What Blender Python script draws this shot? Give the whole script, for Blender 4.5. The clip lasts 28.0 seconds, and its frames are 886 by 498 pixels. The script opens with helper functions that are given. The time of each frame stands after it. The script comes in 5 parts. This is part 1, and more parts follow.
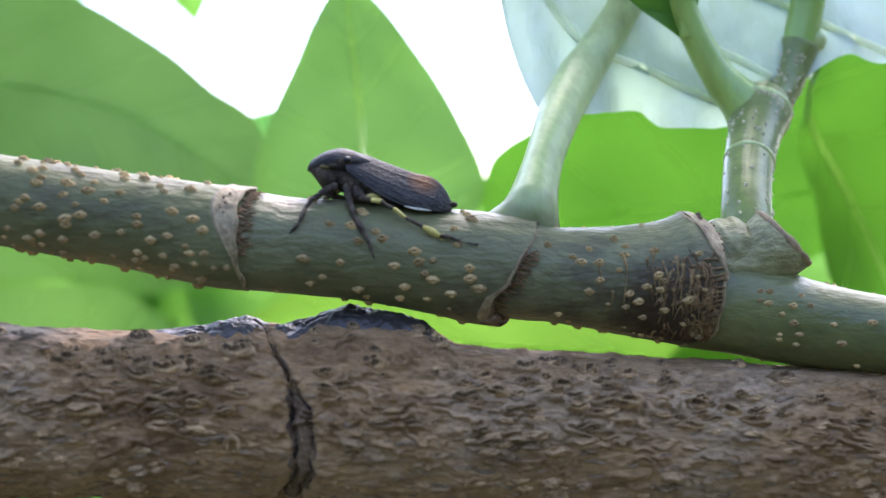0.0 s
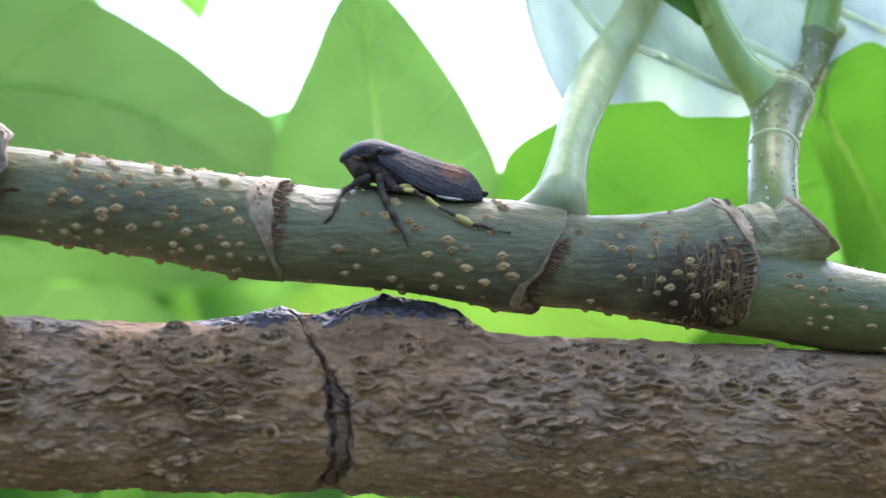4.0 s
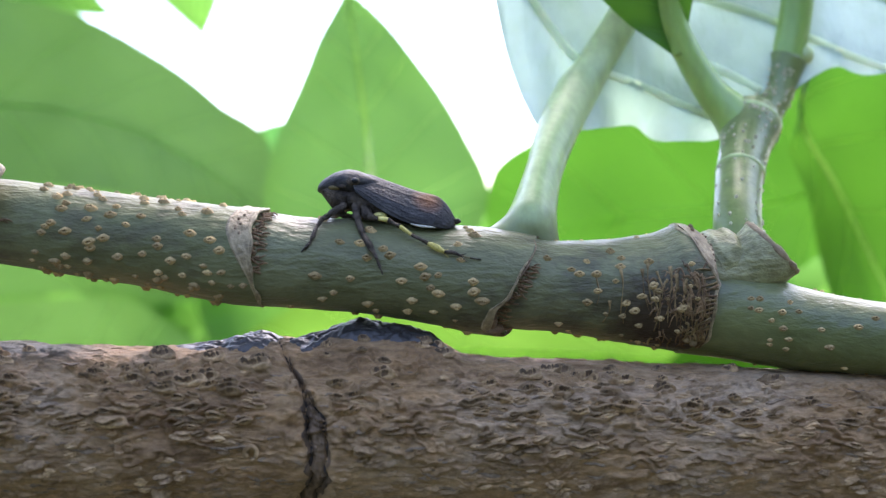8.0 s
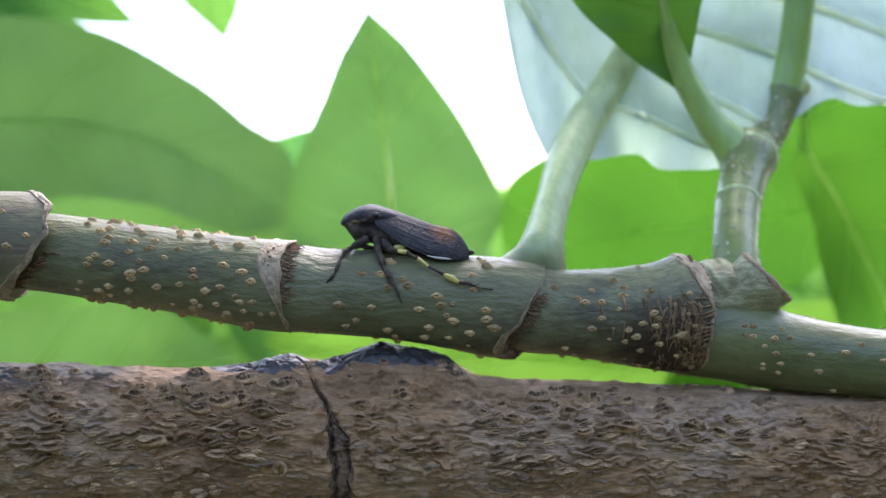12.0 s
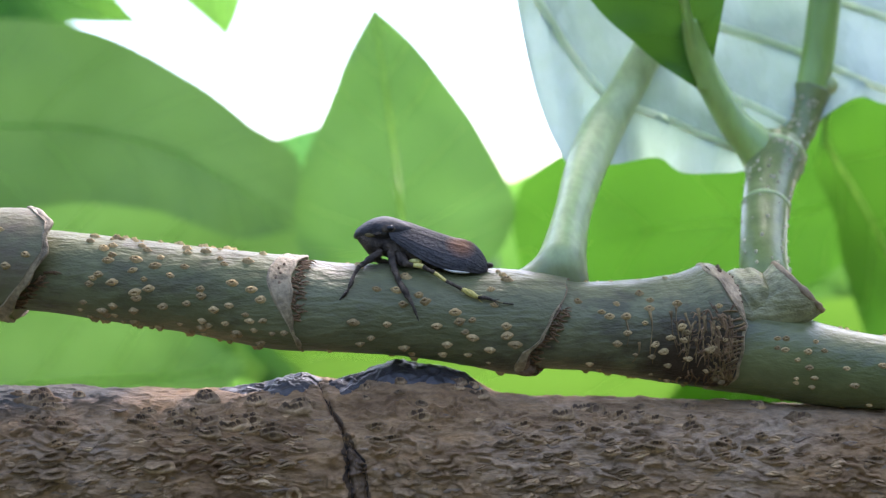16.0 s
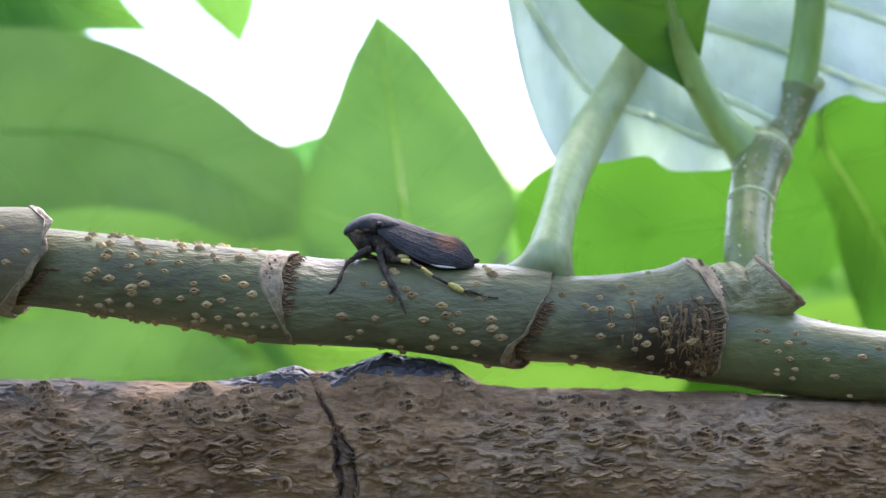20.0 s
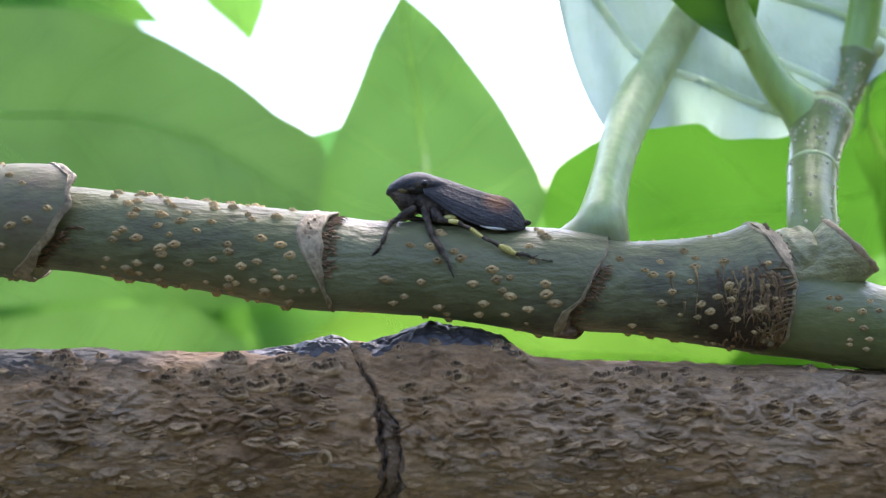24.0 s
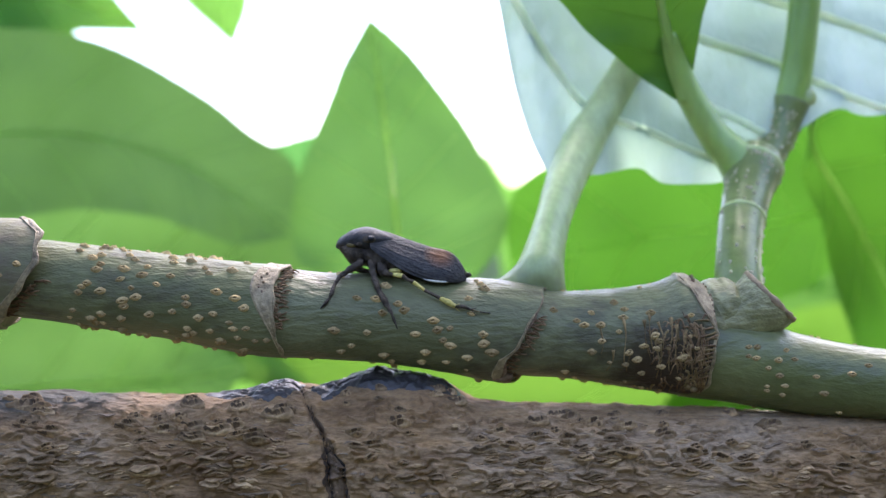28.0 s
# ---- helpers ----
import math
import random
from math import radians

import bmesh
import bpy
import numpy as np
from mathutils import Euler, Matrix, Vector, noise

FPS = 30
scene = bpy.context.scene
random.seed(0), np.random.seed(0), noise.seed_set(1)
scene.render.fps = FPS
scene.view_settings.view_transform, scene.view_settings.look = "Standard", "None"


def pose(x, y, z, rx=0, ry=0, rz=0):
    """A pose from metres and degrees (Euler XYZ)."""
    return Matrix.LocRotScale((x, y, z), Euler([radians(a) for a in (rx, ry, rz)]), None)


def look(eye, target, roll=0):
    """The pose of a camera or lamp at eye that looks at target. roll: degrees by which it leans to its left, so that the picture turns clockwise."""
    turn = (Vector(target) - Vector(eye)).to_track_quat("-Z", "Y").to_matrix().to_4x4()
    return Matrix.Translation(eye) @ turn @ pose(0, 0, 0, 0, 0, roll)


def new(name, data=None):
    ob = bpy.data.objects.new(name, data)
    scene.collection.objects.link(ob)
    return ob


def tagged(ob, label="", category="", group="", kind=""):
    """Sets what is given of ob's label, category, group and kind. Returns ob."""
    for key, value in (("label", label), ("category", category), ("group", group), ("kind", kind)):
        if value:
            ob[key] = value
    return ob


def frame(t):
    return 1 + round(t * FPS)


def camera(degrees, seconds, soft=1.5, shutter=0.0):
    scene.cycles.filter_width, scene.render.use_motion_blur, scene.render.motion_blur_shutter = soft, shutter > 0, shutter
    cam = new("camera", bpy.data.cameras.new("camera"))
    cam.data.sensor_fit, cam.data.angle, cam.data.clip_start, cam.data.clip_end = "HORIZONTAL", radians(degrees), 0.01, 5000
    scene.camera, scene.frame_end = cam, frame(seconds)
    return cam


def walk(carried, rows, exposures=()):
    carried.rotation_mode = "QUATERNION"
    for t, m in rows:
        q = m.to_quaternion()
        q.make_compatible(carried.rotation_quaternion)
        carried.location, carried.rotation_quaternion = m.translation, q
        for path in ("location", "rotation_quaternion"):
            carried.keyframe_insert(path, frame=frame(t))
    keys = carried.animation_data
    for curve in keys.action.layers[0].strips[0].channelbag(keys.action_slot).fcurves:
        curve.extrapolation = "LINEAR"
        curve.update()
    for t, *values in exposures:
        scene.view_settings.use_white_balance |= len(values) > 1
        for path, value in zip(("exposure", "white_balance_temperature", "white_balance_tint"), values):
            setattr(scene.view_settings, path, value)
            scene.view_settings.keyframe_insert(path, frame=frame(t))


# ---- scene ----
cam = camera(42.7, 28.0, soft=1.35)
cam.data.dof.use_dof = True
cam.data.dof.focus_distance = 0.095
cam.data.dof.aperture_fstop = 24.0

# The camera's path: seconds; x, y, z in millimetres from the first eye; yaw, pitch, roll in degrees.
EYE = 1.2
MM = 0.001
PATH = [
    (0.0, -0.017, 0.013, -0.014, -0.006, 0.021, 0.005),
    (0.5, -0.990, -1.605, 0.447, 0.177, 0.142, 0.411),
    (1.0, -1.162, -1.787, -1.999, 0.264, 1.121, 0.647),
    (1.5, -1.465, 3.875, -2.557, -0.003, 0.394, 1.022),
    (2.0, -3.255, 4.187, 0.067, -0.691, 0.121, 0.483),
    (2.5, 0.083, 1.014, 0.986, -0.077, 0.373, 0.588),
    (3.0, -0.580, -0.835, -2.805, -0.285, 1.130, 1.131),
    (3.5, -2.029, -0.910, -0.983, -0.340, 0.103, 0.882),
    (5.5, -3.287, 0.207, -1.006, 0.501, 0.090, 0.424),
    (6.0, -2.656, -0.117, -0.469, 0.281, 0.071, 0.509),
    (6.5, -1.728, 0.623, -1.462, 0.681, 0.013, 0.496),
    (7.0, -2.012, 1.602, -1.376, 0.531, 0.479, 0.450),
    (7.5, 1.394, -0.955, 1.162, 0.813, -0.021, 0.779),
    (8.0, 0.262, -4.567, 1.078, 0.388, 0.105, 0.996),
    (8.5, -2.529, -6.539, 2.095, 0.211, -0.123, 0.826),
    (9.0, -1.249, -5.928, 3.573, 0.469, -0.413, 0.813),
    (9.5, -0.757, -6.399, 2.341, 0.358, 0.081, 1.128),
    (10.0, 0.052, -6.902, 4.901, 0.773, -0.293, 0.828),
    (10.5, 0.537, -8.292, 4.069, 0.919, -0.035, 1.182),
    (11.0, 0.524, -7.183, 4.516, 1.340, -0.224, 1.201),
    (11.5, -0.384, -9.810, 5.225, 1.029, -0.683, 0.884),
    (12.0, 0.585, -11.471, 4.941, 1.255, -0.582, 0.939),
    (12.5, -0.539, -9.215, 4.563, 1.365, -0.158, 1.100),
    (14.5, -0.518, -4.690, 4.029, 1.474, -0.599, 1.575),
    (15.0, 1.785, -7.777, 3.673, 1.791, -0.197, 1.795),
    (15.5, 0.115, -6.288, 3.376, 1.818, -0.225, 1.927),
    (16.0, -0.621, -7.286, 6.863, 1.447, -1.055, 1.643),
    (16.5, 2.452, -11.667, 9.279, 1.999, -1.085, 1.580),
    (17.0, 1.137, -9.611, 3.386, 2.029, -0.114, 1.821),
    (17.5, -0.513, -5.133, 3.057, 2.040, -0.479, 2.000),
    (18.0, 0.551, -8.561, 5.140, 2.071, -0.776, 1.853),
    (18.5, -1.706, -6.555, 3.996, 2.158, -0.574, 2.069),
    (19.0, 1.068, -7.880, 3.134, 2.259, -0.453, 2.024),
    (19.5, 0.748, -8.026, 5.548, 2.235, -0.876, 1.893),
    (20.0, 2.537, -9.701, 5.741, 2.607, -0.615, 1.953),
    (20.5, 0.435, -7.187, 2.027, 2.481, -0.085, 2.126),
    (21.0, -0.564, -2.659, 2.791, 2.552, -0.603, 2.247),
    (21.5, 0.473, -5.033, 5.060, 2.191, -0.995, 2.181),
    (23.5, 1.214, -8.161, 5.850, 2.356, -0.751, 2.202),
    (24.0, -2.154, -3.673, 1.014, 2.478, 0.357, 1.698),
    (24.5, -3.142, -0.275, -0.354, 2.325, 0.062, 1.723),
    (25.0, -0.396, -0.657, 1.743, 2.686, -0.301, 1.738),
    (25.5, -1.893, -1.488, 1.950, 2.321, -0.271, 1.892),
    (26.0, -1.970, -0.650, 2.174, 2.278, -0.387, 2.099),
    (26.5, -0.063, -1.275, 4.609, 2.273, -0.662, 1.812),
    (27.0, 0.166, -3.031, 3.968, 2.156, -0.496, 1.862),
    (27.5, 1.344, -7.532, 6.485, 1.919, -1.032, 1.515),
    (28.0, 2.449, -9.741, 7.565, 2.129, -0.959, 1.546),
]
walk(cam, [(t, pose(MM * x, MM * y, EYE + MM * z, 90 + pitch, roll, yaw)) for t, x, y, z, yaw, pitch, roll in PATH],
     exposures=[(t, e + 0.05, 6150, 19) for t, e in ((0, 2.8), (1, 2.8), (2, 3.02), (3, 2.95), (6, 2.98), (7, 3.0), (8, 2.87), (9, 2.8), (11, 2.7), (15, 2.68), (18, 2.68), (21, 2.75), (24, 2.7), (26, 2.8), (28, 2.74))])

# ---- sky and sun ----
world = bpy.data.worlds.new("sky")
scene.world = world
world.use_nodes = True
wt = world.node_tree
sky = wt.nodes.new("ShaderNodeTexSky")
sky.sky_type = "NISHITA"
sky.sun_disc = False
sky.sun_elevation = radians(58)
sky.sun_rotation = radians(20)
sky.air_density = 1.0
sky.dust_density = 3.0
sky.ozone_density = 1.0
wt.links.new(sky.outputs[0], wt.nodes["Background"].inputs[0])
wt.nodes["Background"].inputs[1].default_value = 0.15
sun = new("sun", bpy.data.lights.new("sun", "SUN"))
sun.data.energy = 0.15
sun.data.angle = radians(30)
sun.data.color = (0.95, 0.98, 1.0)
sun.matrix_basis = look((0.34 * 3, 0.75 * 3, EYE + 3 * 1.0), (0, 0, EYE))


# ---- materials ----
def material(name, rough=0.5, spec=0.5):
    m = bpy.data.materials.new(name)
    m.use_nodes = True
    b = m.node_tree.nodes["Principled BSDF"]
    b.inputs["Roughness"].default_value = rough
    b.inputs["Specular IOR Level"].default_value = spec
    return m, m.node_tree, b


def noise_node(nt, scale, detail=4.0, rough=0.55, stretch=(1, 1, 1), coords="Object"):
    tc = nt.nodes.new("ShaderNodeTexCoord")
    mp = nt.nodes.new("ShaderNodeMapping")
    mp.inputs["Scale"].default_value = stretch
    nz = nt.nodes.new("ShaderNodeTexNoise")
    nz.inputs["Scale"].default_value = scale
    nz.inputs["Detail"].default_value = detail
    nz.inputs["Roughness"].default_value = rough
    nt.links.new(tc.outputs[coords], mp.inputs[0])
    nt.links.new(mp.outputs[0], nz.inputs["Vector"])
    return nz


def ramp(nt, fac, stops):
    r = nt.nodes.new("ShaderNodeValToRGB")
    els = r.color_ramp.elements
    while len(els) < len(stops):
        els.new(0.5)
    for e, (p, c) in zip(els, stops):
        e.position, e.color = p, (*c, 1)
    nt.links.new(fac, r.inputs[0])
    return r


def fade(nt, value, start, end, at_start=0.0, at_end=1.0):
    """A value that passes from one figure to another between two lengths in metres."""
    r = nt.nodes.new("ShaderNodeMapRange")
    r.inputs["From Min"].default_value = start
    r.inputs["From Max"].default_value = end
    r.inputs["To Min"].default_value = at_start
    r.inputs["To Max"].default_value = at_end
    nt.links.new(value, r.inputs["Value"])
    return r.outputs["Result"]


def mixed(nt, fac, a, b, mode="MIX"):
    mx = nt.nodes.new("ShaderNodeMix")
    mx.data_type, mx.blend_type = "RGBA", mode
    for sock, v in ((mx.inputs[0], fac), (mx.inputs[6], a), (mx.inputs[7], b)):
        if isinstance(v, (int, float)):
            sock.default_value = v
        elif isinstance(v, tuple):
            sock.default_value = (*v, 1)
        else:
            nt.links.new(v, sock)
    return mx.outputs[2]


def bump(nt, b, height, strength, distance):
    bp = nt.nodes.new("ShaderNodeBump")
    bp.inputs["Strength"].default_value = strength
    bp.inputs["Distance"].default_value = distance
    nt.links.new(height, bp.inputs["Height"])
    nt.links.new(bp.outputs[0], b.inputs["Normal"])


def skin(name, dark, light, scale=400.0, grain=2500.0, rough=0.5, stretch=(1, 1, 1), relief=0.3, depth=0.0002, spec=0.4, each=0.0, glow=0.0, contrast=1.0, stain=None):
    """A plain organic surface: two colours in blotches, a finer grain over them, and a fine relief."""
    m, nt, b = material(name, rough, spec)
    big = noise_node(nt, scale, 3.0, 0.6, stretch)
    fine = noise_node(nt, grain, 3.0, 0.6, stretch)
    col = ramp(nt, big.outputs[0], ((0.32, dark), (0.68, light))).outputs[0]
    tone = ramp(nt, fine.outputs[0], ((0.3, (1 - 0.28 * contrast,) * 3), (0.7, (1 + 0.15 * contrast,) * 3))).outputs[0]
    col = mixed(nt, 1.0, col, tone, "MULTIPLY")
    if each:
        info = nt.nodes.new("ShaderNodeObjectInfo")
        vary = ramp(nt, info.outputs["Random"], ((0.0, (1 - each,) * 3), (1.0, (1 + each,) * 3))).outputs[0]
        col = mixed(nt, 1.0, col, vary, "MULTIPLY")
    if stain:
        spots = noise_node(nt, 130.0, 5.0, 0.7, (0.6, 1, 1))
        col = mixed(nt, ramp(nt, spots.outputs[0], ((0.50, (0, 0, 0)), (0.66, (1, 1, 1)))).outputs[0], col, stain)
    nt.links.new(col, b.inputs["Base Color"])
    b.inputs["Subsurface Weight"].default_value = glow
    b.inputs["Subsurface Radius"].default_value = (0.8, 1.0, 0.4)
    b.inputs["Subsurface Scale"].default_value = 0.0015
    bump(nt, b, fine.outputs[0], relief, depth)
    return m


def leaf_skin(name, top, through_colour, share=0.55, rough=0.45, scale=60.0, spec=0.4, each=0.0, crinkle=0.0):
    """A leaf: a waxy reflecting face mixed with light that comes through it."""
    m, nt, b = material(name, rough, spec)
    out = nt.nodes["Material Output"]
    big = noise_node(nt, scale, 4.0, 0.6)
    fine = noise_node(nt, 1400.0, 3.0, 0.6)
    tone = ramp(nt, big.outputs[0], ((0.3, (0.78, 0.82, 0.7)), (0.7, (1.12, 1.08, 1.15)))).outputs[0]
    if each:
        geo = nt.nodes.new("ShaderNodeNewGeometry")
        vary = ramp(nt, geo.outputs["Random Per Island"], ((0.0, (1 - each,) * 3), (1.0, (1 + each, 1 + each, 1.0)))).outputs[0]
        tone = mixed(nt, 1.0, tone, vary, "MULTIPLY")
    nt.links.new(mixed(nt, 1.0, top, tone, "MULTIPLY"), b.inputs["Base Color"])
    if crinkle:
        quilt = noise_node(nt, 300.0, 4.0, 0.55, (1.3, 1, 0.6))
        bump(nt, b, quilt.outputs[0], crinkle, 0.0012)
    else:
        bump(nt, b, fine.outputs[0], 0.25, 0.0002)
    tr = nt.nodes.new("ShaderNodeBsdfTranslucent")
    nt.links.new(mixed(nt, 1.0, through_colour, tone, "MULTIPLY"), tr.inputs[0])
    mx = nt.nodes.new("ShaderNodeMixShader")
    mx.inputs[0].default_value = share
    nt.links.new(b.outputs[0], mx.inputs[1])
    nt.links.new(tr.outputs[0], mx.inputs[2])
    nt.links.new(mx.outputs[0], out.inputs[0])
    return m


TWIG = skin("green_twig_skin", (0.128, 0.130, 0.054), (0.208, 0.208, 0.10), 150, 1500, 0.46, (0.35, 1, 1), 0.9, 0.0003, 0.4, contrast=0.6, stain=(0.072, 0.063, 0.038))
TWIG_OLD = skin("grey_green_twig_skin", (0.128, 0.130, 0.052), (0.205, 0.204, 0.096), 150, 1500, 0.5, (0.35, 1, 1), 0.9, 0.0003, 0.25, contrast=0.6, stain=(0.08, 0.069, 0.04))
TWIG_GREY = skin("grey_beige_twig_skin", (0.12, 0.112, 0.045), (0.225, 0.205, 0.10), 150, 1700, 0.6, (0.4, 1, 1), 0.7, 0.0002, 0.4, contrast=0.7, stain=(0.13, 0.09, 0.055))
TWIG_YOUNG = skin("fresh_green_twig_skin", (0.098, 0.112, 0.03), (0.172, 0.182, 0.062), 160, 1500, 0.36, (0.4, 1, 1), 0.6, 0.00025, 0.55, contrast=0.7)
LENTICEL = skin("tan_lenticel_cork", (0.33, 0.225, 0.095), (0.58, 0.42, 0.20), 900, 5000, 0.8, each=0.3, spec=0.2)
DOT = skin("cream_pale_dot", (0.46, 0.42, 0.25), (0.70, 0.64, 0.42), 900, 5000, 0.6, each=0.2, spec=0.4)
PORE = skin("brown_lenticel_pore", (0.15, 0.088, 0.045), (0.30, 0.20, 0.11), 1200, 5000, 0.9)
SCAR = skin("pale_scar_tissue", (0.155, 0.108, 0.052), (0.46, 0.36, 0.205), 500, 2600, 0.55, relief=0.7, contrast=1.3)
SCAR_DARK = skin("brown_scar_tissue", (0.10, 0.055, 0.03), (0.30, 0.20, 0.12), 500, 4000, 0.8, relief=0.7)
FIBRE = skin("brown_scar_fibre", (0.12, 0.066, 0.03), (0.29, 0.18, 0.085), 900, 5000, 0.8, each=0.35)
FIBRE_TAN = skin("tan_rootlet", (0.17, 0.11, 0.045), (0.32, 0.225, 0.105), 900, 5000, 0.85, each=0.35, spec=0.2)
RIM = skin("orange_brown_cork_rim", (0.24, 0.158, 0.085), (0.48, 0.35, 0.21), 600, 3000, 0.7, relief=0.5)
NODE = skin("pale_green_node_skin", (0.20, 0.19, 0.07), (0.46, 0.42, 0.22), 420, 1800, 0.45, (0.5, 1, 1), relief=0.9, depth=0.0003, contrast=1.2, spec=0.5)
STUB_FACE = skin("dark_cut_face_and_crack_shade", (0.02, 0.015, 0.013), (0.085, 0.06, 0.045), 700, 4000, 0.9, relief=0.7)
PETIOLE_PALE = skin("pale_green_petiole_skin", (0.42, 0.52, 0.21), (0.52, 0.62, 0.28), 200, 900, 0.36, (1, 1, 0.3), relief=0.25, spec=0.45, glow=0.35, contrast=0.7)
PETIOLE = skin("green_petiole_skin", (0.25, 0.40, 0.075), (0.34, 0.49, 0.125), 160, 900, 0.3, (1, 1, 0.3), relief=0.2, spec=0.6, glow=0.35, contrast=0.5)
SHOOT = skin("grey_green_shoot_skin", (0.15, 0.20, 0.05), (0.24, 0.29, 0.095), 220, 900, 0.34, relief=0.35, spec=0.5, contrast=0.7)
LEAF_PALE = leaf_skin("pale_leaf_underside", (0.46, 0.56, 0.51), (0.42, 0.56, 0.465), 0.5, 0.3, 80.0, 0.8, crinkle=0.95)
VEIN_PALE = leaf_skin("pale_leaf_vein", (0.82, 0.90, 0.70), (0.93, 0.99, 0.80), 0.6, 0.4, 120.0)
LEAF_DARK = leaf_skin("deep_green_leaf", (0.065, 0.14, 0.028), (0.115, 0.30, 0.026), 0.5, 0.4, 90.0)
LEAF_MID = leaf_skin("mid_green_leaf", (0.085, 0.15, 0.055), (0.074, 0.165, 0.034), 0.6, 0.42, 40.0)
LEAF_POINTED = leaf_skin("light_green_leaf", (0.085, 0.16, 0.055), (0.103, 0.238, 0.044), 0.62, 0.42, 40.0)
LEAF_BRIGHT = leaf_skin("sunlit_green_leaf", (0.07, 0.15, 0.04), (0.072, 0.215, 0.014), 0.66, 0.45, 40.0)
LEAF_FAR = leaf_skin("far_green_leaf", (0.07, 0.16, 0.04), (0.17, 0.38, 0.07), 0.68, 0.5, 30.0, each=0.35)
LEAF_SOFT = leaf_skin("soft_green_leaf", (0.07, 0.16, 0.06), (0.10, 0.28, 0.06), 0.75, 0.42, 40.0)
LEAF_LOW = leaf_skin("glowing_green_leaf", (0.08, 0.17, 0.05), (0.115, 0.245, 0.046), 0.75, 0.45, 30.0)
LEAF_GLOW = leaf_skin("yellow_green_sunlit_leaf", (0.10, 0.18, 0.03), (0.145, 0.30, 0.03), 0.75, 0.45, 30.0)
LEAF_BLOCKER = leaf_skin("light_blocking_leaf", (0.045, 0.06, 0.03), (0.05, 0.08, 0.03), 0.3, 0.6, 30.0, each=0.3)
VEIN_GREEN = leaf_skin("green_leaf_vein", (0.14, 0.24, 0.07), (0.80, 1.0, 0.40), 0.92, 0.5, 80.0)
VEIN_LIGHT = leaf_skin("light_green_midrib", (0.22, 0.32, 0.12), (0.46, 0.64, 0.24), 0.85, 0.5, 80.0)
VEIN_DARK = leaf_skin("dark_leaf_vein", (0.07, 0.15, 0.05), (0.36, 0.68, 0.2), 0.85, 0.5, 80.0)
VEIN_DEEP = leaf_skin("deep_green_leaf_vein", (0.075, 0.17, 0.03), (0.16, 0.40, 0.03), 0.6, 0.4, 90.0)
CHITIN = skin("black_brown_chitin", (0.032, 0.024, 0.018), (0.105, 0.08, 0.055), 1200, 2600, 0.6, relief=1.0, depth=0.0003, each=0.1, spec=0.2)
YELLOW = skin("yellow_chitin", (0.50, 0.41, 0.08), (0.70, 0.61, 0.20), 1500, 6000, 0.45)
CREAM = skin("cream_chitin", (0.55, 0.52, 0.42), (0.72, 0.70, 0.60), 1500, 6000, 0.45)
FACE = skin("olive_brown_chitin", (0.10, 0.07, 0.025), (0.24, 0.18, 0.06), 1400, 6000, 0.45)
EYE_SKIN = skin("dark_glossy_eye", (0.01, 0.01, 0.012), (0.03, 0.028, 0.03), 2000, 6000, 0.12)


def bark_material():
    m, nt, b = material("rough_brown_bark", 0.72, 0.28)
    big = noise_node(nt, 90.0, 5.0, 0.65, (0.7, 1, 1))
    streak = noise_node(nt, 700.0, 5.0, 0.65, (0.3, 1, 1.4))
    fine = noise_node(nt, 3000.0, 4.0, 0.65, (0.5, 1, 1))
    base = ramp(nt, big.outputs[0], ((0.28, (0.205, 0.112, 0.05)), (0.5, (0.385, 0.242, 0.122)), (0.74, (0.485, 0.36, 0.24)))).outputs[0]
    st = ramp(nt, streak.outputs[0], ((0.32, (0.6, 0.55, 0.5)), (0.46, (1.0, 1.0, 1.0)), (0.68, (1.25, 1.2, 1.1)))).outputs[0]
    col = mixed(nt, 1.0, base, st, "MULTIPLY")
    gr = ramp(nt, fine.outputs[0], ((0.3, (0.68, 0.68, 0.68)), (0.7, (1.2, 1.2, 1.2)))).outputs[0]
    col = mixed(nt, 1.0, col, gr, "MULTIPLY")
    # the upper side painted darker and greyer, to offset strong top light
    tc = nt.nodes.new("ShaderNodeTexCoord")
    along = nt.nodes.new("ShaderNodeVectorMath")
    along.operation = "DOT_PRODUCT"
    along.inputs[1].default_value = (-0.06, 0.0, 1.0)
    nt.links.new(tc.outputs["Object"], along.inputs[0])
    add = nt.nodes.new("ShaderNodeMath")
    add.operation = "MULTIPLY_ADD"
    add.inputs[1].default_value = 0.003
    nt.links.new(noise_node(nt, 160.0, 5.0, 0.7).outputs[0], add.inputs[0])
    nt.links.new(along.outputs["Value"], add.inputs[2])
    top_darkening = fade(nt, add.outputs[0], 0.0098, 0.0116)
    nt.links.new(mixed(nt, top_darkening, col, (0.10, 0.09, 0.072)), b.inputs["Base Color"])
    crisp = noise_node(nt, 1000.0, 6.0, 0.75, (0.35, 1, 1.3))
    bump(nt, b, crisp.outputs[0], 0.75, 0.0007)
    return m


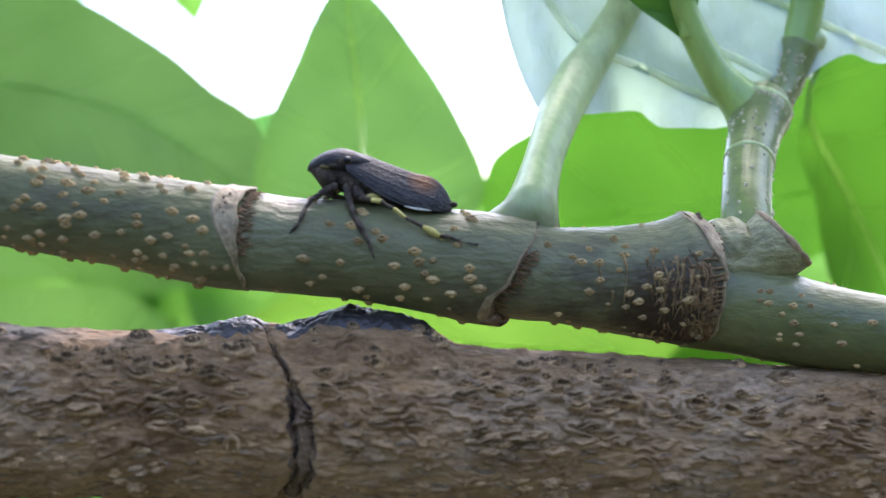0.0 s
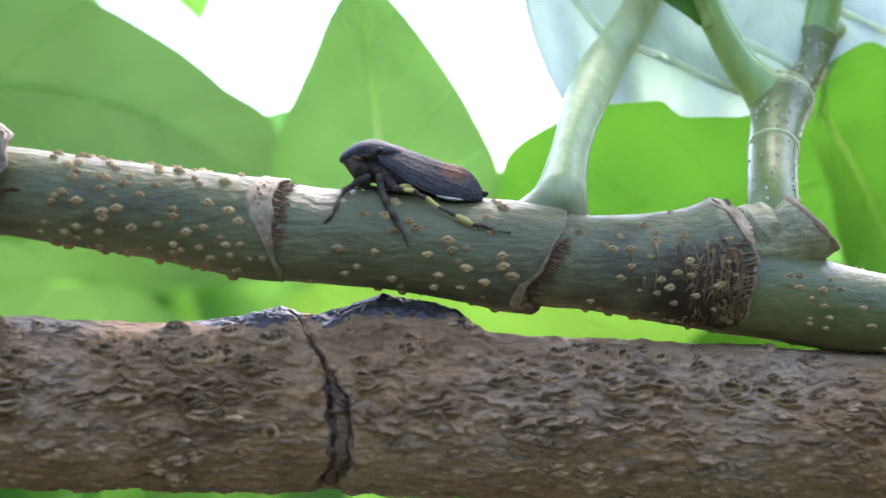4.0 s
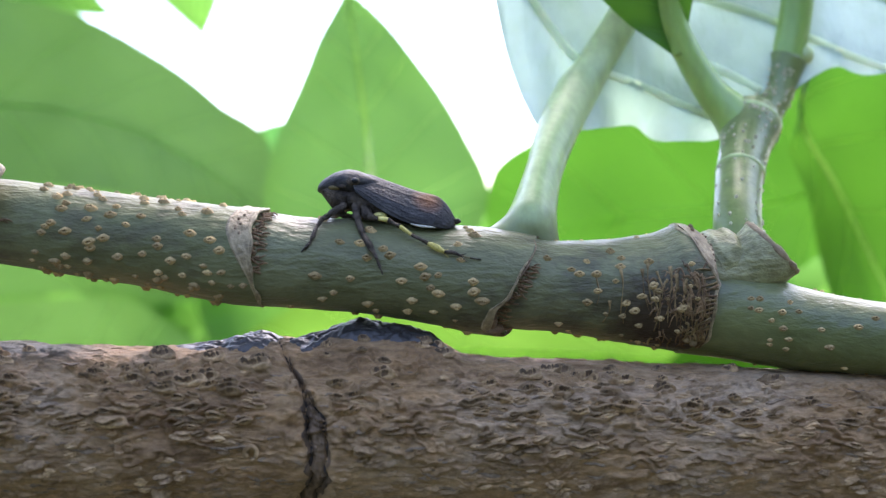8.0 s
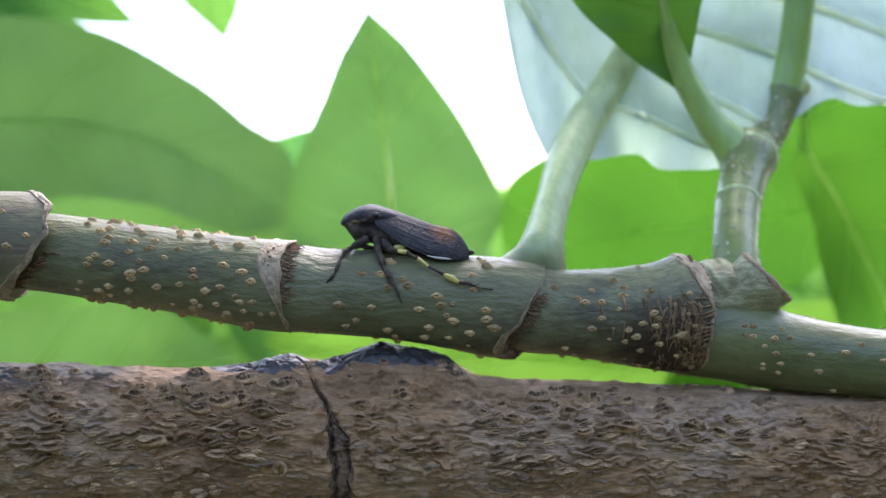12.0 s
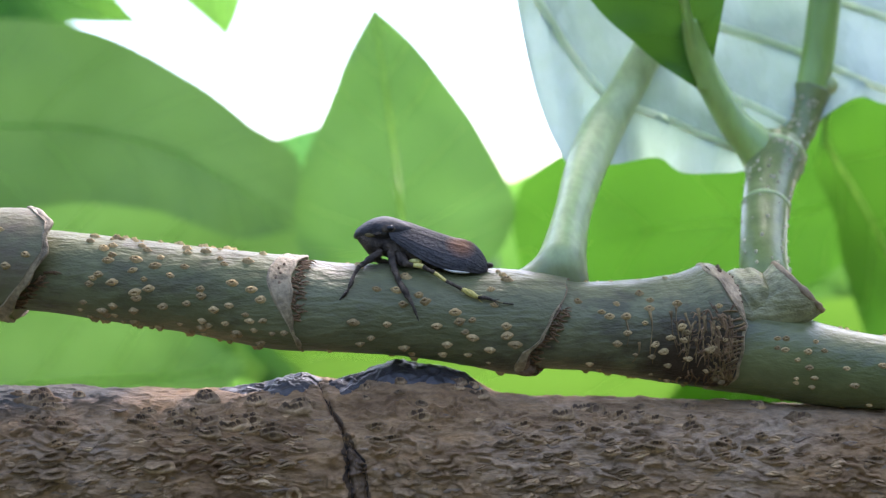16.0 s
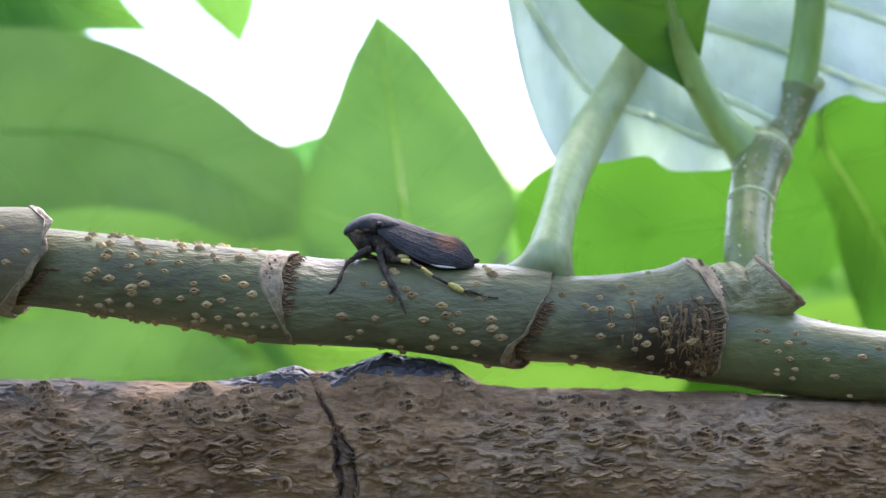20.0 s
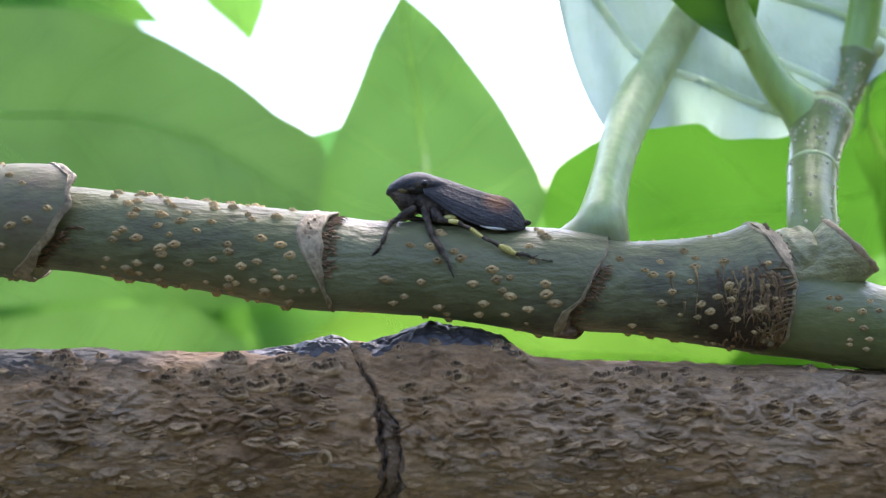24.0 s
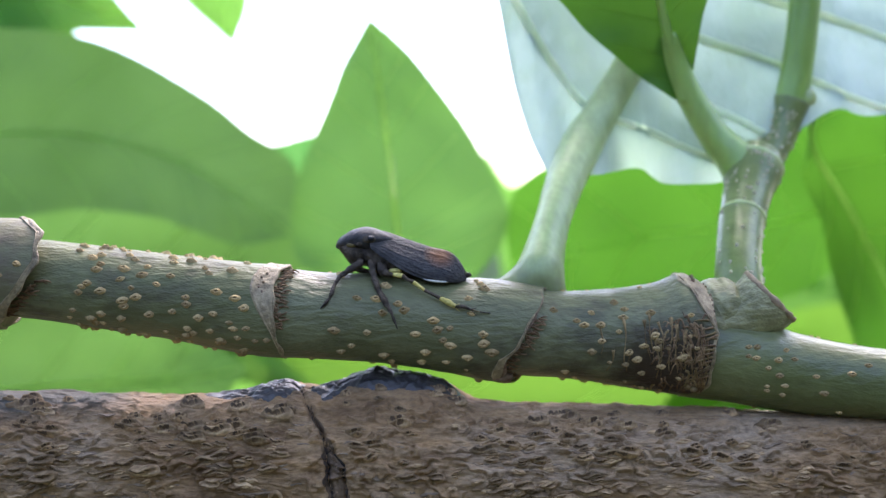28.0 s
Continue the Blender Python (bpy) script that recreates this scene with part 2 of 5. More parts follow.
def wing_material():
    m, nt, b = material("leathery_dark_wing", 0.55, 0.25)
    big = noise_node(nt, 700.0, 5.0, 0.7, (0.5, 1, 1))
    fine = noise_node(nt, 4200.0, 4.0, 0.65, (0.6, 1, 1))
    base = ramp(nt, big.outputs[0], ((0.3, (0.022, 0.021, 0.021)), (0.7, (0.070, 0.064, 0.062)))).outputs[0]
    # a rusty patch that belongs to the wing's hind upper edge
    tc = nt.nodes.new("ShaderNodeTexCoord")
    far = nt.nodes.new("ShaderNodeVectorMath")
    far.operation = "DISTANCE"
    far.inputs[1].default_value = (0.0046, -0.0012, 0.0018)
    nt.links.new(tc.outputs["Object"], far.inputs[0])
    mask = fade(nt, far.outputs["Value"], 0.0003, 0.0017, 1.0, 0.0)
    col = mixed(nt, mask, base, (0.26, 0.105, 0.036))
    tone = ramp(nt, fine.outputs[0], ((0.3, (0.7, 0.7, 0.7)), (0.7, (1.2, 1.2, 1.2)))).outputs[0]
    nt.links.new(mixed(nt, 1.0, col, tone, "MULTIPLY"), b.inputs["Base Color"])
    bump(nt, b, fine.outputs[0], 0.8, 0.00016)
    return m


def stained_twig_material():
    """The olive twig skin with a dark brown stain below one joint."""
    m = TWIG.copy()
    m.name = "stained_olive_twig_skin"
    nt = m.node_tree
    b = nt.nodes["Principled BSDF"]
    old = b.inputs["Base Color"].links[0].from_socket
    tc = nt.nodes.new("ShaderNodeTexCoord")
    far = nt.nodes.new("ShaderNodeVectorMath")
    far.operation = "DISTANCE"
    far.inputs[1].default_value = (0.0188, -0.003, -0.0002)
    nt.links.new(tc.outputs["Object"], far.inputs[0])
    nz = noise_node(nt, 700.0, 4.0, 0.7)
    add = nt.nodes.new("ShaderNodeMath")
    add.operation = "MULTIPLY_ADD"
    add.inputs[1].default_value = 0.006
    nt.links.new(nz.outputs[0], add.inputs[0])
    nt.links.new(far.outputs["Value"], add.inputs[2])
    mask = fade(nt, add.outputs[0], 0.0068, 0.0105, 1.0, 0.0)
    nt.links.new(mixed(nt, mask, old, (0.045, 0.028, 0.014)), b.inputs["Base Color"])
    return m


def based_stalk_material():
    """The pale stalk's skin, which turns into the twig's olive green at its foot."""
    m = PETIOLE_PALE.copy()
    m.name = "pale_stalk_with_green_foot"
    nt = m.node_tree
    b = nt.nodes["Principled BSDF"]
    old = b.inputs["Base Color"].links[0].from_socket
    tc = nt.nodes.new("ShaderNodeTexCoord")
    sep = nt.nodes.new("ShaderNodeSeparateXYZ")
    nt.links.new(tc.outputs["Object"], sep.inputs[0])
    nz = noise_node(nt, 500.0, 3.0, 0.6)
    add = nt.nodes.new("ShaderNodeMath")
    add.operation = "MULTIPLY_ADD"
    add.inputs[1].default_value = 0.003
    nt.links.new(nz.outputs[0], add.inputs[0])
    nt.links.new(sep.outputs[2], add.inputs[2])
    mask = fade(nt, add.outputs[0], 0.0092, 0.0140, 1.0, 0.0)
    nt.links.new(mixed(nt, mask, old, (0.15, 0.165, 0.06)), b.inputs["Base Color"])
    return m


STALK = based_stalk_material()
TWIG_STAINED = stained_twig_material()
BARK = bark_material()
WING = wing_material()
WART = skin("brown_bark_wart", (0.20, 0.12, 0.056), (0.50, 0.335, 0.175), 700, 3000, 0.7, relief=0.5, depth=0.0002, each=0.35, spec=0.35, contrast=1.0)
FLAKE = skin("tan_bark_flake", (0.18, 0.12, 0.072), (0.32, 0.23, 0.15), 500, 4000, 0.85, relief=0.5, each=0.2)
CALLUS = skin("dark_shiny_callus", (0.03, 0.027, 0.026), (0.12, 0.105, 0.095), 500, 2200, 0.38, (0.4, 1, 1), relief=0.6, spec=0.45)
CRACK = skin("dark_crack_and_slit_brown", (0.05, 0.032, 0.02), (0.24, 0.155, 0.09), 400, 2500, 0.8, (1, 1, 0.4), relief=0.6)
GROUND = skin("unseen_dark_ground", (0.018, 0.022, 0.010), (0.045, 0.05, 0.024), 3, 40, 0.9)


# ---- mesh helpers (millimetres from the first eye) ----
def V(*p):
    return np.array(p, float)


def hash3(ix, iy, iz, seed):
    n = (ix * 374761393 + iy * 668265263 + iz * 2147483647 + seed * 1274126177) & 0xFFFFFFFF
    n = ((n ^ (n >> 13)) * 1274126177) & 0xFFFFFFFF
    return ((n ^ (n >> 16)) & 0xFFFF) / 65535.0


def vnoise(x, y, z, seed=0):
    """Smooth value noise, 0 to 1, on arrays."""
    x, y, z = np.broadcast_arrays(x, y, z)
    i, j, k = (np.floor(a).astype(np.int64) for a in (x, y, z))
    fx, fy, fz = x - i, y - j, z - k
    fx, fy, fz = (f * f * (3 - 2 * f) for f in (fx, fy, fz))
    total = 0.0
    for a in (0, 1):
        for b in (0, 1):
            for c in (0, 1):
                w = (fx if a else 1 - fx) * (fy if b else 1 - fy) * (fz if c else 1 - fz)
                total = total + w * hash3(i + a, j + b, k + c, seed)
    return total


def fbm(x, y, z, octaves=4, seed=0):
    s, amp, tot = 0.0, 1.0, 0.0
    for o in range(octaves):
        s = s + amp * vnoise(x * 2**o, y * 2**o, z * 2**o, seed + o)
        tot += amp
        amp *= 0.5
    return s / tot


def curve(points, n):
    """A smooth curve of n points through the given ones (Catmull-Rom), of any number of columns."""
    p = np.array(points, float)
    p = np.vstack([2 * p[0] - p[1], p, 2 * p[-1] - p[-2]])
    u = np.linspace(0, len(p) - 3 - 1e-9, n)
    i = u.astype(int)
    f = (u - i)[:, None]
    a, b, c, d = p[i], p[i + 1], p[i + 2], p[i + 3]
    return 0.5 * (2 * b + (c - a) * f + (2 * a - 5 * b + 4 * c - d) * f**2 + (3 * b - a - 3 * c + d) * f**3)


def mesh_of(name, verts, faces, mat, smooth=True):
    me = bpy.data.meshes.new(name)
    me.from_pydata([tuple(v) for v in verts], [], [tuple(f) for f in faces])
    me.materials.append(mat)
    if smooth:
        me.polygons.foreach_set("use_smooth", [True] * len(me.polygons))
    me.update()
    return me


def thing(name, at, label, category, group="", kind=""):
    ob = new(name)
    ob.location = (at[0] * MM, at[1] * MM, EYE + at[2] * MM)
    ob["base"] = [float(a) for a in at]
    return tagged(ob, label, category, group, kind)


def base_of(ob):
    while ob is not None and "base" not in ob:
        ob = ob.parent
    return np.array(ob["base"])


def part(name, vf, mat, parent, label="", smooth=True):
    """One mesh under a thing or a part; vf: vertices in the plan's millimetres, and faces."""
    v = (np.array(vf[0], float) - base_of(parent)) * MM
    ob = new(name, mesh_of(name, v, vf[1], mat, smooth))
    ob.parent = parent
    return tagged(ob, label)


def alone(name, vf, mat, at, label, category, group="", kind="", smooth=True):
    """A top-level thing that is one mesh, with its origin at the given point."""
    v = (np.array(vf[0], float) - np.array(at)) * MM
    ob = new(name, mesh_of(name, v, vf[1], mat, smooth))
    ob.location = (at[0] * MM, at[1] * MM, EYE + at[2] * MM)
    ob["base"] = [float(a) for a in at]
    return tagged(ob, label, category, group, kind)


def grid_faces(n, m, wrap=False, flip=False, start=0):
    out = []
    for i in range(n - 1):
        for j in range(m if wrap else m - 1):
            a, b = start + i * m + j, start + i * m + (j + 1) % m
            f = (a, b, b + m, a + m)
            out.append(f[::-1] if flip else f)
    return out


def frames(p, up=(0, 0, 1)):
    t = np.gradient(p, axis=0)
    t /= np.linalg.norm(t, axis=1)[:, None]
    up = np.array(up, float)
    n = []
    for k in t:
        s = up - k * (up @ k)
        s /= np.linalg.norm(s)
        n.append(s)
        up = s
    n = np.array(n)
    return t, n, np.cross(t, n)


def sweep(path, radii, around=16, up=(0, 0, 1), shape=None, closed=True, flat=1.0):
    """A tube along a path. radii: one for each point; shape(i, angles) may scale them round the tube; flat squeezes across up."""
    p = np.array(path, float)
    r = np.broadcast_to(np.array(radii, float), (len(p),))
    t, n, b = frames(p, up)
    a = np.linspace(0, 2 * np.pi, around, endpoint=False)
    rings = []
    for i in range(len(p)):
        k = r[i] * (shape(i, a) if shape else np.ones(around))
        rings.append(p[i] + np.outer(k * np.cos(a) * flat, n[i]) + np.outer(k * np.sin(a), b[i]))
    v = np.vstack(rings)
    f = grid_faces(len(p), around, True)
    if closed:
        v = np.vstack([v, p[:1], p[-1:]])
        s, e = len(v) - 2, len(v) - 1
        last = (len(p) - 1) * around
        f += [(s, (j + 1) % around, j) for j in range(around)]
        f += [(e, last + j, last + (j + 1) % around) for j in range(around)]
    return v, f


def loop_sweep(path, radii, normals, around=8, wide=1.3):
    """A closed ring tube; normals point away from the surface that it lies on."""
    p = np.array(path, float)
    t = np.roll(p, -1, 0) - np.roll(p, 1, 0)
    t /= np.linalg.norm(t, axis=1)[:, None]
    n = np.array(normals, float)
    b = np.cross(t, n)
    a = np.linspace(0, 2 * np.pi, around, endpoint=False)
    r = np.broadcast_to(np.array(radii, float), (len(p),))
    wd = np.broadcast_to(np.array(wide, float), (len(p),))
    v = np.vstack([p[i] + r[i] * (np.outer(np.cos(a), n[i]) + np.outer(np.sin(a), b[i]) * wd[i]) for i in range(len(p))])
    f = []
    for i in range(len(p)):
        q = (i + 1) % len(p)
        for j in range(around):
            f.append((i * around + j, i * around + (j + 1) % around, q * around + (j + 1) % around, q * around + j))
    return v, f


def ball(c, r, seg=14, rings=9, turn=None):
    """An ellipsoid of radii r round c, turned by a matrix."""
    v, f = [], []
    for i in range(rings + 1):
        for j in range(seg):
            th, ph = np.pi * i / rings, 2 * np.pi * j / seg
            v.append((np.sin(th) * np.cos(ph), np.sin(th) * np.sin(ph), np.cos(th)))
    v = np.array(v) * np.array(r)
    if turn is not None:
        v = v @ np.array(turn).T
    return v + np.array(c), grid_faces(rings + 1, seg, True, True)


def joined(*vfs):
    v, f, k = [], [], 0
    for a, b in vfs:
        v.append(np.array(a))
        f += [tuple(q + k for q in g) for g in b]
        k += len(a)
    return np.vstack(v), f


def set_on(mesh, name, parent, at, normal, along, scale=1.0, label=""):
    """A piece that shares its mesh, laid on a surface of its parent."""
    n = Vector(normal).normalized()
    x = Vector(along)
    x = (x - n * x.dot(n)).normalized()
    y = n.cross(x)
    ob = new(name, mesh)
    ob.parent = parent
    m = Matrix((x, y, n)).transposed().to_4x4()
    m.translation = Vector((np.array(at) - base_of(parent)) * MM)
    ob.matrix_basis = m @ Matrix.Diagonal((scale, scale, scale, 1))
    return tagged(ob, label)


# ---- leaves ----
def leaf_points(rib, left, right, facing, cup=0.1, wave=0.0, waves=5, n=56, m=9, seed=0, roll=0.0):
    """A blade about a midrib: half widths to either side along it, hollowed by cup and rippled at the margin."""
    p = curve(rib, n)
    wl, wr = curve([[w] for w in left], n)[:, 0].clip(0.02), curve([[w] for w in right], n)[:, 0].clip(0.02)
    t = np.gradient(p, axis=0)
    t /= np.linalg.norm(t, axis=1)[:, None]
    f = np.array(facing, float)
    side = np.cross(t, f)
    side /= np.linalg.norm(side, axis=1)[:, None]
    nor = np.cross(side, t)
    q = np.linspace(-1, 1, 2 * m + 1)
    u = np.linspace(0, 1, n)
    rows = []
    for i in range(n):
        w = np.where(q < 0, wl[i], wr[i])
        ripple = wave * np.sin(u[i] * waves * 6.283 + (q > 0) * 1.7 + seed) * np.abs(q) ** 2
        lift = cup * w * np.abs(q) ** 1.5 + ripple + 0.25 * (fbm(u[i] * 6 + seed, q * 2, 0.0, 2, seed) - 0.5) * w * 0.3
        rows.append(p[i] + np.outer(q * w, side[i]) + np.outer(lift, nor[i]))
    return np.array(rows), nor, p


def leaf_mesh(rows):
    n, m, _ = rows.shape
    return rows.reshape(-1, 3), grid_faces(n, m)


def vein_lines(rows, nor, count, slant, reach=0.9, lift=0.15, first=0.08, last=0.86):
    """Side veins: lines over the blade from the midrib towards the margin, bending to the tip."""
    n, m, _ = rows.shape
    mid = m // 2
    out = []
    for k in range(count):
        u0 = first + (last - first) * k / max(1, count - 1)
        for sgn in (-1, 1):
            line = []
            for s in np.linspace(0, reach, 10):
                u = u0 + slant * s * (1 - 0.15 * s)
                if u > 0.985:
                    break
                fi, fj = u * (n - 1), mid + sgn * s * mid
                i, j = int(fi), int(fj)
                i2, j2 = min(i + 1, n - 1), min(j + 1, m - 1)
                a, b = fi - i, fj - j
                line.append((rows[i, j] * (1 - b) + rows[i, j2] * b) * (1 - a) + (rows[i2, j] * (1 - b) + rows[i2, j2] * b) * a + nor[i] * lift)
            if len(line) > 3:
                out.append(np.array(line))
    return out


def leaf_thing(name, rib, left, right, facing, blade_mat, vein_mat, label, group, rib_r=0.7, veins=0, slant=0.16, vein_r=0.22, parent=None, side_mat=None, inset=False, **kw):
    rows, nor, p = leaf_points(rib, left, right, facing, **kw)
    vf = leaf_mesh(rows)
    if inset:  # the midrib is let into the blade, so that light comes through it too
        m = rows.shape[1]
        vf = vf[0], [q for q in vf[1] if not m // 2 - 1 <= min(k % m for k in q) <= m // 2]
    if parent is None:
        blade = alone(name, vf, blade_mat, p[0], label, "leaf", group)
    else:
        blade = part(name, vf, blade_mat, parent, label)
    taper = np.linspace(1.0, 0.25, len(p))
    part("midrib", sweep(p + nor * rib_r * 0.25, rib_r * taper, 8), vein_mat, blade)
    for line in vein_lines(rows, nor, veins, slant, lift=vein_r * 0.2) if veins else ():
        part("side_vein", sweep(line, vein_r * np.linspace(1, 0.4, len(line)), 5), side_mat or vein_mat, blade)
    return blade


# ---- the thick branch under the twig ----
def branch_axis(x):
    return np.interp(x, [-100, -40, -10, 25, 100], [87.5, 89.5, 91.0, 92.6, 95.0]), np.interp(x, [-100, -40, -12, 3, 25, 100], [-10.5, -12.9, -13.9, -14.85, -16.2, -19.7]), np.interp(x, [-100, 0, 100], [7.3, 6.9, 6.7])


def crack_edges(a):
    """Both edges of the old crack, by the angle from the branch's top: a slit above that widens into a channel."""
    a = np.asarray(a, float)
    left = np.interp(a, [0, 0.24, 0.61, 0.86, 1.06, 1.31, 1.68, 2.0, 2.2, 2.6], [-14.4, -14.1, -12.9, -12.0, -11.6, -11.4, -11.15, -11.1, -11.5, -12.8])
    left = left + 0.5 * (vnoise(a * 7, 0.5, 0.5, 19) - 0.5) + 0.2 * (vnoise(a * 23, 0.5, 0.5, 20) - 0.5)
    return left, left + np.interp(a, [0, 0.86, 1.1, 1.25, 2.0, 2.2, 2.6], [0.2, 0.3, 0.8, 1.7, 1.45, 1.4, 1.8]) + 0.3 * (vnoise(a * 9, 3.5, 0.5, 23) - 0.5)


def ledges(arc, x, pitch, bend, seed):
    """Overlapping wavy scales: each one thickens downwards and ends in a lip. Height, 0 to 1."""
    ph = arc / pitch + bend * fbm(x * 0.6, arc * 0.7, 1.0 + seed, 3, seed)
    f = ph - np.floor(ph)
    return f**1.4 * (1 - np.clip((f - 0.8) / 0.2, 0, 1) ** 2)


def branch_surface(x, a):
    """A point of the bark at x and the angle a from the top, turning to the camera's side; with the outward normal."""
    y, z, r = branch_axis(x)
    a = np.mod(a + np.pi, 2 * np.pi) - np.pi
    c, s = np.cos(a), np.sin(a)
    arc = a * 7.0
    left, right = crack_edges(a)
    h = 0.75 * (fbm(x * 0.22, arc * 0.3, 3.0, 3, 5) - 0.5)
    old = np.clip((a - 0.25) / 0.45, 0.22, 1.0) * np.clip(1 - 0.55 * (a - 1.35) / 0.5, 0.45, 1.0)
    patch = np.clip((fbm(x * 0.8, arc * 1.2, 5.0, 3, 21) - 0.44) / 0.14, 0, 1)
    flat = 1 - 0.75 * np.exp(-(((x - left + 2.0) / 2.0) ** 2)) * np.exp(-(((a - 1.15) / 0.3) ** 2))
    h = h + flat * old * (0.8 * patch * ledges(arc, x, 1.15, 3.4, 11) + 0.14 * np.clip((fbm(x * 1.1, arc * 1.3, 8.0, 2, 23) - 0.35) / 0.2, 0, 1) * ledges(arc, x, 0.43, 3.8, 37))
    h = h + (0.06 + 0.16 * old) * (fbm(x * 1.5, arc * 3.2, 7.0, 3, 25) - 0.5) + 0.5 * old * (fbm(x * 0.8, arc * 1.7, 2.0, 2, 27) - 0.5)
    top = np.exp(-((a / 0.75) ** 2))
    h = h + top * (1.2 * np.exp(-(((x + 15.0) / 4.0) ** 2)) + 2.2 * np.exp(-(((x + 5.4) / 5.4) ** 4)))
    # the healed lip beside the crack, the channel and its two deep edges
    h = h + 0.5 * np.exp(-(((x - left + 1.5) / 1.1) ** 2)) * np.exp(-(((a - 1.1) / 0.28) ** 2))
    deep = np.clip((np.abs(a) - 0.1) / 0.4, 0, 1)
    inside = np.clip((x - left) / 0.15, 0, 1) * np.clip((right - x) / 0.15, 0, 1)
    h = h - deep * inside * (0.45 + 0.25 * (vnoise(x * 3.5, arc * 0.5, 0.0, 29) - 0.5))
    deep = deep * (0.35 + 0.9 * vnoise(arc * 1.3, x * 0.8, 6.0, 30))
    h = h - deep * 0.65 * np.exp(-(((x - left - 0.1) / 0.25) ** 2)) - deep * np.clip((a - 0.8) / 0.4, 0, 1) * 0.55 * np.exp(-(((x - right + 0.1) / 0.25) ** 2))
    h = h - 0.7 * np.exp(-(((x + 12.3) / 0.8) ** 2) - ((a - 1.36) / 0.07) ** 2)
    rr = r + h - 0.8 * np.clip(-c, 0, 1)
    return np.stack([x + 0 * a, y - rr * s, z + rr * c], -1), np.stack([0 * a + 0 * x, -s, c], -1)


# larger warts of the bark: x and the angle from the branch's top
WARTS_OLD = (
    (-37.84, 0.43), (-37.1, 0.78), (-36.44, 0.47), (-34.57, 0.89), (-34.08, 1.13), (-34.09, 0.34), (-39.48, 0.31), (-28.26, 0.8), (-25.22, 0.82), (-23.26, 0.46), (-22.89, 0.78), (-22.76, 0.93),
    (-37.1, 1.37), (-34.57, 1.43), (-34.84, 1.25), (-27.87, 1.25), (-26.55, 1.0), (-25.58, 1.19), (-32.64, 1.84), (-26.37, 1.34), (-29.33, 1.31), (-20.67, 0.86), (-18.97, 0.57), (-19.01, 0.78), (-17.16, 1.0),
)
WARTS_MIDDLE = (
    (-20.5, 1.16), (-18.36, 1.25), (-22.52, 0.97), (-21.33, 1.22), (-20.89, 1.49), (-15.6, 0.7), (-15.41, 1.16), (-14.9, 0.61), (-9.04, 0.88), (-7.32, 1.01), (-10.0, 0.35), (-7.0, 0.35), (-6.76, 1.6), (-5.16, 0.75),
    (-1.0, 0.25), (-0.52, 0.43), (-2.2, 0.3), (3.1, 0.75), (1.69, 1.01), (4.07, 0.96), (6.46, 0.6), (6.53, 0.81), (6.35, 1.12),
)
WARTS_YOUNG = (
    (9.48, 0.41), (11.32, 0.57), (8.19, 0.36), (9.11, 0.84), (-4.38, 1.38), (-2.05, 1.37), (3.23, 1.47), (8.72, 1.55), (10.45, 1.45), (6.39, 1.52), (5.36, 1.44), (13.29, 0.39), (14.09, 0.65), (17.7, 0.27), (19.34, 0.97),
    (13.91, 1.03), (12.4, 1.03), (17.5, 0.72), (23.6, 0.25), (26.7, 0.48), (23.91, 1.12), (21.9, 1.0), (11.72, 1.48), (17.2, 1.78), (18.69, 1.21), (29.5, 0.8), (32.0, 1.1),
)


